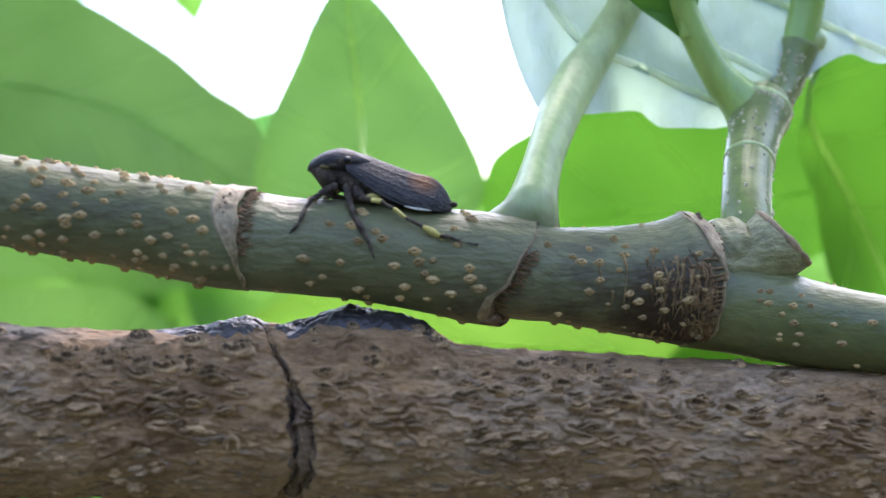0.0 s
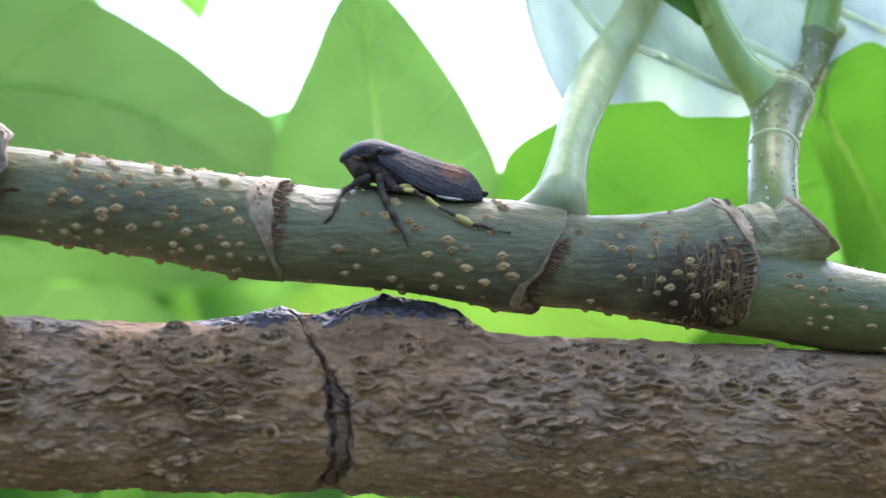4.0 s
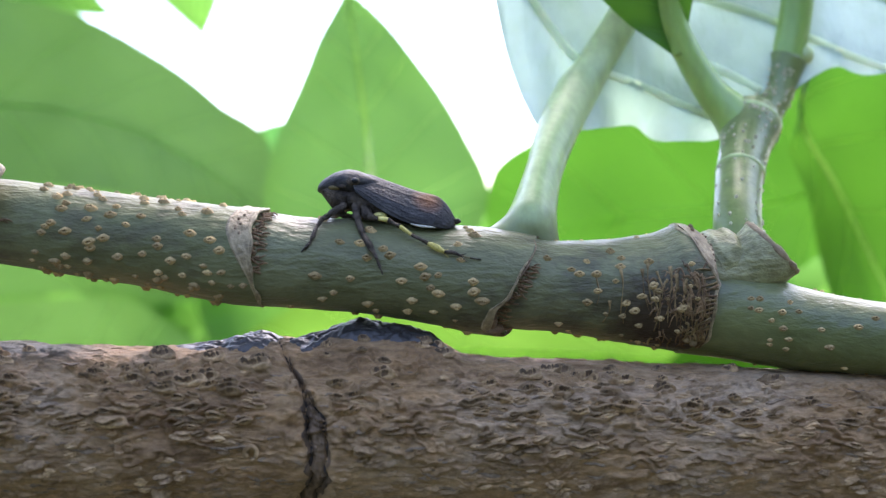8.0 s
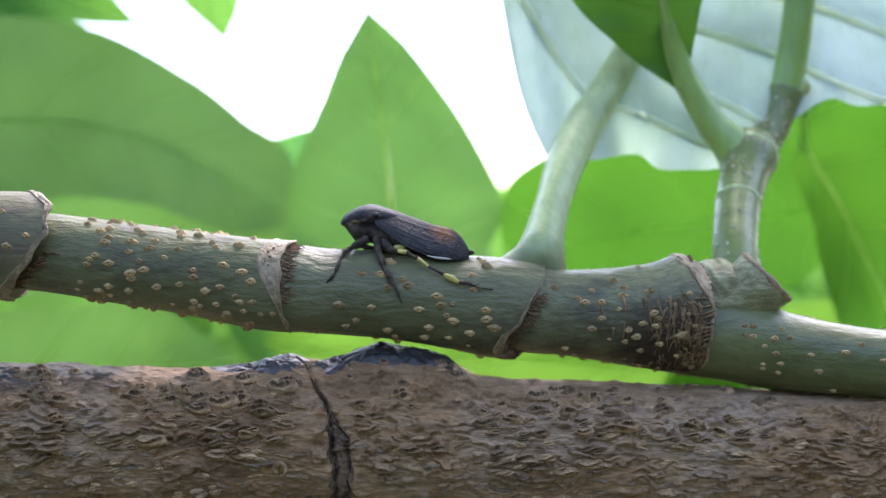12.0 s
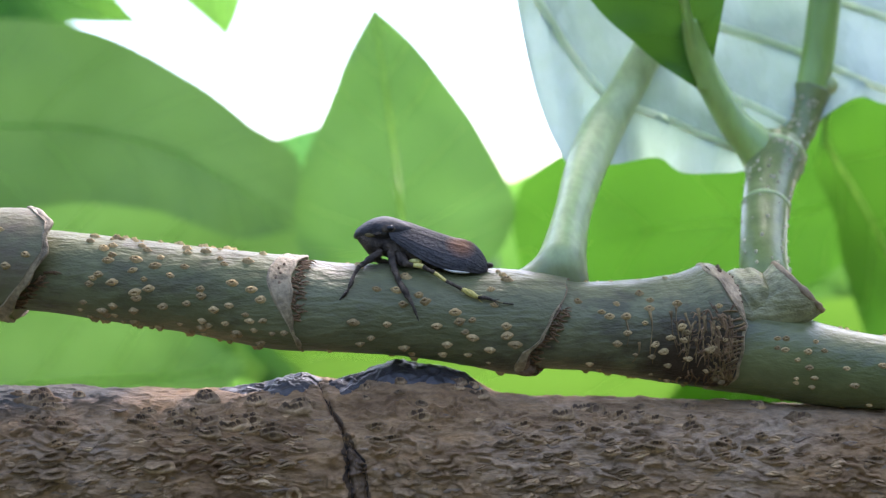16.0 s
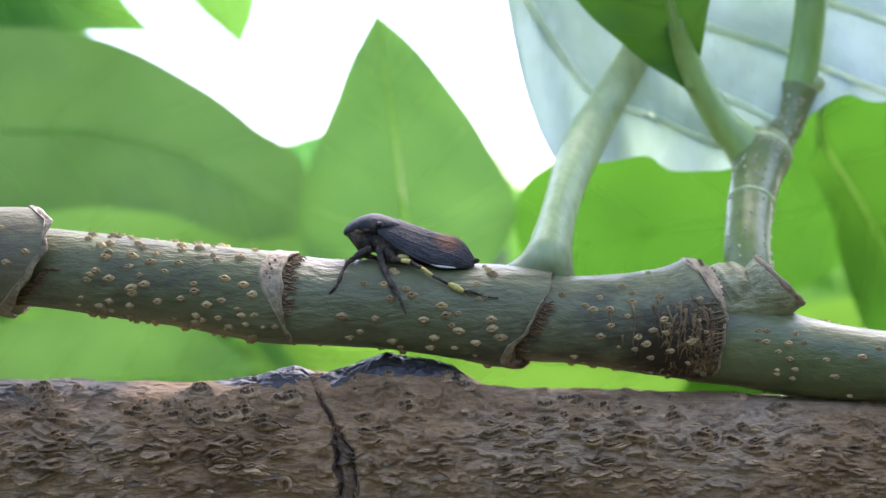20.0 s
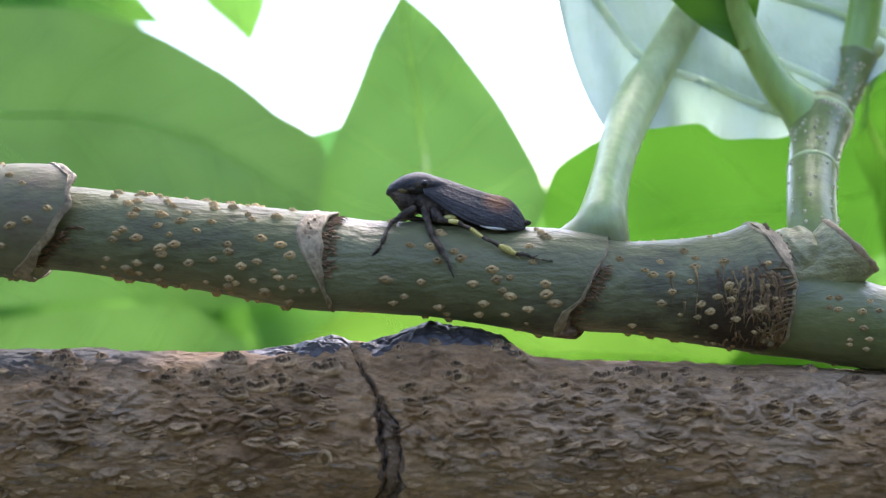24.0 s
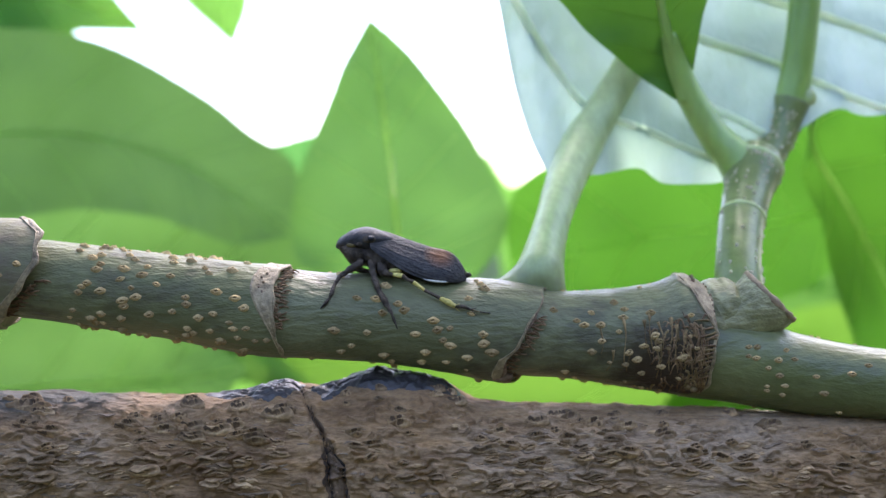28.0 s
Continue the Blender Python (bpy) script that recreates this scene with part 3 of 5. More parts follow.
def build_branch():
    br = thing("tree_branch", (0, 91.3, -14.2), "thick brown tree branch with rough warty bark and an old crack", "branch")
    xs = np.concatenate([np.linspace(-100, -48, 70), np.linspace(-47.8, 45.8, 640), np.linspace(46, 100, 70)])
    an = np.concatenate([np.linspace(-0.3, 3.15, 340), np.linspace(3.2, 2 * np.pi - 0.35, 44)])
    X, A = np.meshgrid(xs, an, indexing="ij")
    p, _ = branch_surface(X, A)
    n, m = X.shape
    v, f = p.reshape(-1, 3), grid_faces(n, m, True, True)
    k = len(v)
    v = np.vstack([v, p[0].mean(0), p[-1].mean(0)])
    f += [(k, j, (j + 1) % m) for j in range(m)] + [(k + 1, (n - 1) * m + (j + 1) % m, (n - 1) * m + j) for j in range(m)]
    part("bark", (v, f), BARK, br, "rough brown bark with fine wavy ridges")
    rng = np.random.default_rng(4)

    # glossy dark folds of healed wood along the top
    for x0, x1, hgt, mid, wid in ((-23.0, -17.0, 0.30, 0.10, 0.20), (-19.5, -13.6, 0.55, 0.14, 0.26), (-13.4, -9.6, 0.35, 0.16, 0.24), (-11.2, 0.8, 0.62, 0.10, 0.26)):
        u, q = np.meshgrid(np.linspace(0, 1, 110), np.linspace(-1, 1, 50), indexing="ij")
        edge_w = 0.75 + 0.6 * vnoise(u * 9 + x0, 0.0, 0.0, 34)
        xx, aa = x0 + (x1 - x0) * u, mid + wid * q * edge_w * np.sqrt(np.clip(np.sin(np.pi * u), 0.02, 1))
        p, nn = branch_surface(xx, aa)
        edge = np.clip(1 - q**2, 0, 1) ** 0.6 * np.sin(np.pi * u) ** 0.5
        folds = 1 - np.abs(2 * fbm(xx * 0.55 + 2.0 * aa, aa * 9.0 - 0.25 * xx, 2.0, 3, 31) - 1)
        lump = edge * (hgt * (0.35 + 0.5 * fbm(xx * 0.8, aa * 5, 2.0, 3, 32)) + 0.34 * folds**2) - 0.16
        part("healed_swelling", ((p + nn * lump[..., None]).reshape(-1, 3), grid_faces(110, 50)), CALLUS, br, "dark shiny healed bark swelling")

    # dark strips laid in as the shade along both edges of the crack
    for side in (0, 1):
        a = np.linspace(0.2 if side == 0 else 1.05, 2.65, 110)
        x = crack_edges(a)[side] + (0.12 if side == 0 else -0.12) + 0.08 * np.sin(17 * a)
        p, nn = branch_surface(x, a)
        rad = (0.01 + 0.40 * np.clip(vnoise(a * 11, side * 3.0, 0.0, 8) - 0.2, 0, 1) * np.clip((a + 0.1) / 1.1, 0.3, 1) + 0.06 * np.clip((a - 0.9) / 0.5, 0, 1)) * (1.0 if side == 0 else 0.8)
        part("crack_shade_strip", sweep(p - nn * 0.6 * rad[:, None], rad, 14, up=(0, -1, 0.2), shape=lambda i, t: 0.7 + 0.6 * vnoise(np.cos(t) * 1.5, np.sin(t) * 1.5, i * 0.4, 13)), STUB_FACE, br, "dark strip standing for the shade in the crack")

    # the floor of the channel, a darker brown than the bark
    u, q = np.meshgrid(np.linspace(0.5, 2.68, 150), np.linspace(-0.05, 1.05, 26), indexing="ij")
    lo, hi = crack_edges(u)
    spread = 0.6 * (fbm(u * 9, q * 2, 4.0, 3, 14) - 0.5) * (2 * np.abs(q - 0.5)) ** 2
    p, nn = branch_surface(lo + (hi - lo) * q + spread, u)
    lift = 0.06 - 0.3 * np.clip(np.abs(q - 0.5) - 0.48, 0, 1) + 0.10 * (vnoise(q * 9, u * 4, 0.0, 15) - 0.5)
    part("crack_floor", ((p + nn * lift[..., None]).reshape(-1, 3), grid_faces(150, 26)), CRACK, br, "dark brown floor of the crack")

    # a pale splinter with a curled end
    u = np.linspace(0, 1, 30)
    xx, aa = -18.7 + 3.0 * u, 1.60 + 0.015 * np.sin(5 * u)
    p, nn = branch_surface(xx, aa)
    splinter = part("bark_splinter", sweep(p + nn * 0.18, 0.08 + 0.16 * u * (1.1 - u), 8, up=(0, 0, 1), flat=0.8), FLAKE, br, "pale tan bark splinter with a curled end")
    t = np.linspace(0, 5.4, 26)
    p, nn = branch_surface(-15.55 + 0.45 * np.cos(t + 2.6), 1.665 + 0.085 * np.sin(t + 2.6))
    part("curl", sweep(p + nn * 0.25, 0.24 - 0.02 * t, 8, up=(0, -1, 0)), WART, splinter)

    # warts: corky lenses of two or three lips, slits painted dark as shade
    warts, shapes = [], []
    for k in range(8):
        u, t = np.meshgrid(np.linspace(0, 1, 12), np.linspace(0, 2 * np.pi, 22, endpoint=False), indexing="ij")
        wob = 0.6 + 0.55 * vnoise(np.cos(t) * 1.4 + k * 7, np.sin(t) * 1.4, 0.0, 41) + 0.3 * vnoise(np.cos(t) * 4 + k * 7, np.sin(t) * 4, 0.0, 42)
        px, py = (0.86 + 0.06 * k) * u * np.cos(t) * wob, (0.42 + 0.03 * (k % 3)) * u * np.sin(t) * wob
        rough = vnoise(px * 3 + 3 * k, py * 4, 0.5, 5) + 0.4 * vnoise(px * 7, py * 8 + k, 0.5, 6)
        ph = (0.16 * np.sin(px * 2.4 + k) + 0.12 * (rough - 0.75) - py) / (0.50 + 0.06 * (k % 3)) + 0.37 * k
        step = ph - np.floor(ph)
        lip = step**1.3 * (1 - np.clip((step - 0.78) / 0.22, 0, 1) ** 2)
        dome = np.clip(1 - u**3.6, 0, 1) ** 0.5
        hz = dome * (0.10 + 0.85 * lip + 0.12 * rough) - 0.05 * u**6
        slits = step > 0.86
        shapes.append((np.stack([px, py, hz], -1).reshape(-1, 3), grid_faces(12, 22, True)))
        warts.append(mesh_of("bark_wart", shapes[-1][0] * MM, shapes[-1][1], WART))
        warts[-1].materials.append(CRACK)
        gap = slits * (u < 0.85)
        for q in warts[-1].polygons:
            i, j = divmod(q.index, 22)
            q.material_index = int(gap[i:i + 2, [j, (j + 1) % 22]].mean() > 0.6)
    flakes = []
    for k in range(6):
        u, q = np.meshgrid(np.linspace(0, 1, 13), np.array([0.0, 0.35, 0.7, 0.93, 1.0, 0.9]), indexing="ij")
        bow = np.sin(np.pi * u) ** 0.6
        edge = 0.10 * np.sin(u * (4 + k) + k) + 0.06 * np.sin(u * 15 + 2 * k)
        px = (u - 0.5) * (2.6 + 0.2 * k)
        py = 0.18 * bow - q * (0.5 * bow) + edge * q + 0.12 * np.sin(u * 5 + 1.7 * k)
        lift = np.array([0.0, 0.08, 0.16, 0.2, 0.12, -0.08])
        hz = lift[None, :] * bow * (0.8 + 0.4 * vnoise(u * 5, k, 0.0, 9)) - 0.02
        flakes.append((np.stack([px, py, hz], -1).reshape(-1, 3), grid_faces(13, 6, False, True)))
    flake_meshes = [mesh_of("bark_flake", v * MM, f, FLAKE) for v, f in flakes]

    def clear(x, a):
        left, right = crack_edges(a)
        return not left - 0.7 < x < right + 0.7

    def lay(meshes, name, x, a, sc, tilt):
        p, nn = branch_surface(np.array([x]), np.array([a]))
        return set_on(meshes[int(rng.integers(len(meshes)))], name, br, p[0] - nn[0] * 0.05, nn[0], (1.0, -0.1 * tilt, tilt), sc)

    n = 0
    for x, a in WARTS_OLD + WARTS_MIDDLE + WARTS_YOUNG:
        big = rng.uniform(0.78, 1.15) * (0.65 if a < 0.4 else 1.0)
        lay(warts, "bark_wart", x, a, big, rng.normal(0, 0.1))
        n += 1
        for _ in range(int(rng.integers(0, 3))):
            xx, aa = x + rng.normal(0, 0.6), a + rng.choice((-1, 1)) * rng.uniform(0.10, 0.17)
            if aa > 0.3 and clear(xx, aa):
                lay(warts, "bark_wart", xx, aa, big * rng.uniform(0.5, 0.85), rng.normal(0, 0.13))
                n += 1
    spots = [(rng.choice((rng.uniform(-47, -12), rng.uniform(2, 45))), rng.uniform(0.9, 2.5)) for _ in range(40)]
    while n < 290:
        cx, ca = spots[int(rng.integers(len(spots)))]
        x, a = cx + rng.normal(0, 1.9), ca + rng.normal(0, 0.15)
        if abs(x) < 48 and 0.4 < a < 2.6 and clear(x, a):
            lay(warts, "bark_wart", x, a, rng.uniform(0.3, 0.7) * (1.25 if a > 1.8 else 1), rng.normal(0, 0.13))
            n += 1
    crumbs, specks = [], []
    for i in range(1150):
        x, a = rng.uniform(-49, 49), rng.uniform(0.1, 2.7)
        if i > 700 and rng.random() < 0.6:
            x, a = np.array(spots[i % 40]) + rng.normal(0, 1, 2) * (3.0, 0.2)
        if not clear(x, a):
            continue
        sc, tilt = rng.uniform(0.25, 0.6) * rng.choice((1, 1, 1.5)), rng.normal(0, 0.12)
        if i < 220:
            if a > 0.7:
                lay(flake_meshes, "bark_flake", x, a, sc, tilt)
            continue
        p, nn = branch_surface(np.array([x]), np.array([a]))
        n0 = nn[0]
        ax = np.array((1.0, -0.1 * tilt, tilt))
        ax -= n0 * (ax @ n0)
        ax /= np.linalg.norm(ax)
        if a < 0.55:
            continue
        if i > 700:
            v, f = shapes[i % 8]
            specks.append((p[0] + (v * (1, 1, 0.5) * rng.uniform(0.2, 0.6)) @ np.array((ax, np.cross(n0, ax), n0)), f))
            continue
        v, f = flakes[i % 6]
        crumbs.append((p[0] + (v * sc * 0.7) @ np.array((ax, np.cross(n0, ax), n0)), f))
    tagged(part("bark_scurf", joined(*crumbs), FLAKE, br, "fine tan flakes of bark"), kind="stuff")
    tagged(part("bark_specks", joined(*specks), WART, br, "small brown corky specks"), kind="stuff")
    return br


# ---- the green twig ----
SEGMENTS = (
    ((-100, 88, 10, 4.2), (-60, 88.5, 7.0, 4.25), (-46, 88.7, 5.3, 4.5), (-40, 88.7, 4.85, 4.85), (-36, 88.7, 4.6, 4.7)),
    ((-39, 88.7, 4.35, 3.45), (-36, 88.7, 4.05, 3.55), (-26, 88.9, 2.45, 3.72), (-18.5, 89, 1.15, 4.05), (-14.6, 89.1, 0.7, 4.05)),
    ((-18, 89, 0.95, 3.75), (-14.8, 89.2, 0.6, 3.85), (-10.5, 89.8, 0.15, 3.85), (-7, 90.3, -0.1, 3.95), (-1, 91.2, -0.95, 4.25), (3, 91.65, -1.5, 4.6), (8, 92.1, -2.0, 4.2)),
    ((2.5, 91.6, -1.6, 3.7), (6.5, 92, -1.8, 3.95), (9.2, 92.3, -2.1, 3.9), (14, 92.9, -2.5, 4.4), (17.5, 93.3, -2.65, 4.9), (19.6, 93.4, -2.4, 5.45), (21, 93.5, -2.5, 5.45), (24, 93.5, -3.4, 4.8)),
    ((19.5, 93.5, -4.1, 4.0), (23.3, 93.2, -4.4, 4.15), (27, 92.8, -5.2, 4.0), (30.2, 92.3, -6.1, 3.55), (38, 91.2, -7.15, 3.1), (60, 89, -9.5, 3.0), (100, 86, -14, 3.0)),
)
DENSE = [curve(s, 500) for s in SEGMENTS]
# where the joints between the internodes lie: x by the angle from the top, down the camera's side
JOINTS = (
    ((0, -38.2), (0.35, -36.8), (0.66, -35.5), (1.3, -35.4), (1.78, -36.9), (2.23, -38.3), (2.6, -39.6), (3.15, -40.2)),
    ((0, -14.9), (0.4, -15.3), (0.82, -15.6), (1.34, -15.75), (1.68, -15.65), (2.32, -15.4), (3.15, -15.3)),
    ((0, 7.6), (0.6, 7.4), (0.97, 7.0), (1.28, 6.1), (1.8, 5.1), (2.07, 3.9), (2.58, 3.4), (3.15, 4.6)),
    ((0, 19.4), (0.3, 19.6), (0.54, 19.96), (0.92, 20.7), (1.27, 21.75), (1.42, 22.3), (1.6, 22.1), (1.91, 21.7), (2.32, 21.5), (3.15, 20.5)),
)


def axis(k, x):
    d = DENSE[k]
    return np.stack([x, np.interp(x, d[:, 0], d[:, 1]), np.interp(x, d[:, 0], d[:, 2])], -1), np.interp(x, d[:, 0], d[:, 3])


def joint_x(j, a):
    """Where joint j lies at the angle a; on the far side it runs straight from top to bottom."""
    w = np.mod(np.asarray(a, float) + np.pi, 2 * np.pi) - np.pi
    st = np.array(JOINTS[j])
    near = np.interp(np.abs(w), st[:, 0], st[:, 1])
    return np.where(w > 0, near, st[0, 1] + (st[-1, 1] - st[0, 1]) * np.abs(w) / np.pi)


def twig_point(k, x, a, out=0.0):
    """A point of internode k at x, at the angle a from its top towards the camera's side; with its normal."""
    p, r = axis(k, x)
    c, s = np.cos(a), np.sin(a)
    lump = 1 + 0.035 * (fbm(x * 0.25 + 9 * k, a * 1.2, 0.0, 3, 51) - 0.5) + 0.018 * (fbm(x * 1.2, a * 3.5, 4.0, 3, 61) - 0.5)
    n = np.stack([0 * c, -s, c], -1)
    return p + n * (r * lump + out)[..., None], n


def lenticel_meshes(mat, pore=True):
    """Corky eyes: two raised lips round a slit, with tapering ends."""
    out = []
    for k in range(5):
        rr = np.array([0.0, 0.07, 0.14, 0.23, 0.35, 0.47, 0.62])
        hh = np.array([0.26, 0.28, 0.40, 0.54, 0.50, 0.28, -0.04])
        t = np.linspace(0, 2 * np.pi, 18, endpoint=False)
        U, T = np.meshgrid(rr, t, indexing="ij")
        H = np.repeat(hh[:, None], 18, 1)
        wob = 1 + 0.34 * (vnoise(np.cos(T) * 1.3 + 5 * k, np.sin(T) * 1.3, 0.0, 71) - 0.5)
        slit = np.clip(1 - U / 0.35, 0, 1)
        px = U * np.cos(T) * wob * (1.10 + 0.06 * k + 0.9 * slit + 0.22 * np.clip(np.abs(np.cos(T)) - 0.8, 0, 1) * 5 * (U > 0.5))
        py = U * np.sin(T) * wob * (0.88 - 0.45 * slit)
        v = np.stack([px, py, H * (0.7 + 0.6 * vnoise(T * 2, U * 3, k, 72))], -1)
        me = mesh_of("lenticel", v.reshape(-1, 3) * MM, grid_faces(7, 18, True), mat)
        me.materials.append(PORE)
        for f in me.polygons:
            f.material_index = 1 if pore and f.index < 30 else 0
        out.append(me)
    return out


def build_twig():
    tw = thing("leafy_twig", (0, 91, -6), "green lenticel-dotted twig with jointed nodes, leaf stalks and leaves", "twig")
    mats = (TWIG_GREY, TWIG_OLD, TWIG, TWIG_STAINED, TWIG_YOUNG)
    names = ("grey-green internode", "olive green internode", "olive green internode", "dark olive internode with brown rootlets", "fresh green young internode")
    rng = np.random.default_rng(7)
    nodes = []
    a = np.linspace(0, 2 * np.pi, 96, endpoint=False)
    for k in range(5):
        x0 = SEGMENTS[k][0][0]
        end = joint_x(k, a) if k < 4 else np.full(96, 100.0)
        s = np.linspace(0, 1, 140) if k in (1, 2, 3) else np.linspace(0, 1, 220)
        X = x0 + np.outer(s, end - x0)
        A = np.repeat(a[None], len(s), 0)
        p, _ = twig_point(k, X, A)
        v, f = p.reshape(-1, 3), grid_faces(len(s), 96, True, True)
        q = len(v)
        v = np.vstack([v, p[0].mean(0), p[-1].mean(0)])
        f += [(q, j, (j + 1) % 96) for j in range(96)] + [(q + 1, (len(s) - 1) * 96 + (j + 1) % 96, (len(s) - 1) * 96 + j) for j in range(96)]
        nodes.append(part("internode", (v, f), mats[k], tw, names[k]))

    # scar rims round the joints
    b = np.linspace(0, 2 * np.pi, 120, endpoint=False)
    c = np.cos(b)
    up = np.clip(c, 0, 1)
    down = np.clip(-c, 0, 1)
    rims = (
        (0.15 + 0.10 * up + 0.03 * down, 1.5, 0.03, SCAR),
        (0.12 + 0.06 * up, 1.3, 0.02, SCAR),
        (0.07 + 0.12 * down, 1.2 + 1.0 * down, 0.0, SCAR_DARK),
        (0.13 + 0.05 * up, 1.5, 0.02, SCAR),
    )
    for j, (rad, wide, out, mat) in enumerate(rims):
        x = joint_x(j, b) + 0.12 * np.sin(5 * b + j) + 0.1 * np.sin(11 * b)
        p, n = twig_point(j, x, b, out)
        rad = rad * (0.75 + 0.5 * vnoise(b * 5, j, 0.0, 81))
        part("scar_rim", loop_sweep(p - n * 0.06, rad * 0.8, n, 12, wide), mat, nodes[j], "corky leaf-scar rim")

    # flat pale leaf scars beside two joints, with the marks of the old bundles
    plates = (
        (1, ((-0.5, 0.6), (0.0, 1.6), (0.4, 1.75), (0.73, 1.9), (1.07, 1.95), (1.42, 1.35), (1.86, 0.6), (2.2, 0.25), (2.55, 0.05)), ((0.62, 0.45), (0.75, 0.6), (0.88, 0.45), (1.0, 0.6), (1.1, 0.45))),
        (0, ((-0.3, 0.15), (0.1, 0.4), (0.5, 0.55), (0.9, 0.3), (1.35, 0.35), (1.8, 0.4), (2.2, 0.9), (2.6, 1.2), (3.0, 0.1)), ()),
        (2, ((0.9, 0.05), (1.3, 0.15), (1.8, 0.3), (2.1, 0.6), (2.5, 0.8), (3.0, 0.2)), ()),
    )
    for j, stops, marks in plates:
        st = curve(stops, 110)
        q = np.linspace(-0.03, 1, 18)
        T = np.repeat(st[:, :1], 18, 1)
        X = joint_x(j, T) - np.outer(st[:, 1], q) + 0.12 * (fbm(T * 4, q[None] * 2, 1.0 + j, 2, 85) - 0.5)
        H = 0.14 * np.sin(np.pi * (0.04 + 0.92 * np.clip(q, 0, 1))) ** 0.35 - 0.05 + 0.12 * (fbm(T * 7, X * 1.6, 0.0, 3, 87) - 0.5) + 0.10 * np.exp(-(((q - 0.88) / 0.09) ** 2)) + 0.08 * np.exp(-(((q - 0.05) / 0.07) ** 2))
        p, n = twig_point(j, X, T, H)
        scar = part("leaf_scar", (p.reshape(-1, 3), grid_faces(110, 18, False, True)), SCAR, nodes[j], "flat pale leaf scar")
        for t0, f0 in marks:
            w0 = float(np.interp(t0, st[:, 0], st[:, 1]))
            p, n = twig_point(j, joint_x(j, np.array(t0)) - w0 * f0, np.array(t0), np.array(0.06))
            part("bundle_mark", ball(p, (0.12, 0.1, 0.18), 10, 7), SCAR_DARK, scar, "dark bundle mark")
    # the broad scar at the third joint: a sloping face between the torn lip and the swollen node
    st = curve(((-0.9, 0.4, -0.3), (-0.2, 2.1, -0.35), (0.2, 2.4, -0.35), (0.6, 2.1, -0.3), (0.9, 1.5, -0.25), (1.13, 0.85, -0.2), (1.4, 0.06, -0.05)), 70)
    q = np.linspace(-0.02, 1, 20)
    T = np.repeat(st[:, :1], 20, 1)
    X = joint_x(3, T) + np.outer(st[:, 1], q) + 0.1 * (fbm(T * 4, q[None] * 2, 3.0, 2, 86) - 0.5)
    H = 0.14 * np.exp(-((q / 0.1) ** 2)) + np.outer(st[:, 2], np.clip(q, 0, 1) ** 1.4) + 0.14 * (fbm(T * 6, X * 1.4, 0.0, 3, 88) - 0.5)
    p, n = twig_point(3, X, T, H)
    scar = part("leaf_scar", (p.reshape(-1, 3), grid_faces(70, 20)), SCAR, nodes[3], "broad pale leaf scar with a torn lip")
    for t0, f0, r0 in ((0.3, 0.45, 0.3), (0.42, 0.4, 0.26), (0.25, 0.95, 0.16), (0.4, 0.93, 0.17), (0.52, 0.95, 0.15), (0.64, 0.93, 0.18), (0.76, 0.94, 0.15), (0.88, 0.95, 0.16), (1.0, 0.95, 0.12)):
        w0, h0 = np.interp(t0, st[:, 0], st[:, 1]), np.interp(t0, st[:, 0], st[:, 2])
        p, n = twig_point(3, joint_x(3, np.array(t0)) + w0 * f0, np.array(t0), np.array(h0 * f0**1.4))
        part("bundle_mark", ball(p, (r0 * 0.8, r0 * 0.5, r0), 10, 7), SCAR_DARK, scar, "reddish brown bundle mark")

    # brown fibre fringes beside the rims
    fib = []
    for k in range(4):
        u = np.linspace(0, 1, 6)
        path = np.stack([u * 0.9, 0.1 * np.sin(3 * u + k), 0.16 * np.sin(np.pi * u)], -1)
        v, f = sweep(path, np.linspace(0.13, 0.05, 6), 6)
        fib.append(mesh_of("scar_fibre", np.array(v) * MM, f, FIBRE))
    fringe = ((0, 1.5, 2.7, 40, 0.9), (1, 0.25, 1.85, 64, 0.8), (2, 1.15, 3.0, 80, 0.8))
    for j, a0, a1, count, size in fringe:
        for i in range(count):
            t = a0 + (a1 - a0) * (i + rng.uniform(0, 0.8)) / count
            reach = 0.25 + rng.uniform(0, 0.5)
            x = float(joint_x(j, t)) + reach
            p, n = twig_point(j + 1, np.array(x), np.array(t), 0.02)
            set_on(fib[i % 4], "scar_fibre", nodes[j + 1], p, n, (rng.choice((-1, 1)) * 1.0, rng.normal(0, 0.2), rng.normal(0, 0.35)), size * rng.uniform(0.7, 1.2))
    # a lump of torn tissue under the second joint
    p, n = twig_point(2, np.array(3.6), np.array(2.75))
    part("scar_lump", ball(p - n * 0.35, (1.0, 0.9, 0.6), 18, 12), SCAR_DARK, nodes[2], "brown torn scar tissue")
    p, n = twig_point(3, np.array(20.2), np.array(2.43))
    part("scar_lump", joined(*[ball(p - n * 0.12 + np.array(d), r, 14, 9) for d, r in (((0.2, 0, 0.15), (0.42, 0.34, 0.5)), ((-0.35, 0, -0.15), (0.4, 0.3, 0.34)), ((0.1, 0, -0.45), (0.36, 0.3, 0.3)), ((0.35, 0, 0.6), (0.22, 0.22, 0.4)))]), FIBRE_TAN, nodes[3], "tan corky lobes below the joint")

    # rootlets beside the third joint: tan threads that hang from the lenticels
    hang = ((14.2, 1.1, 0.9), (14.6, 1.72, 0.5), (15.9, 1.15, 0.75), (16.5, 1.05, 0.85), (16.9, 1.44, 0.8), (17.3, 1.2, 0.5), (17.3, 1.6, 0.7), (18.2, 1.15, 0.95), (18.6, 1.3, 0.8), (19.3, 1.5, 0.6), (19.9, 1.65, 0.7), (12.3, 1.25, 0.6), (13.3, 1.75, 0.5))
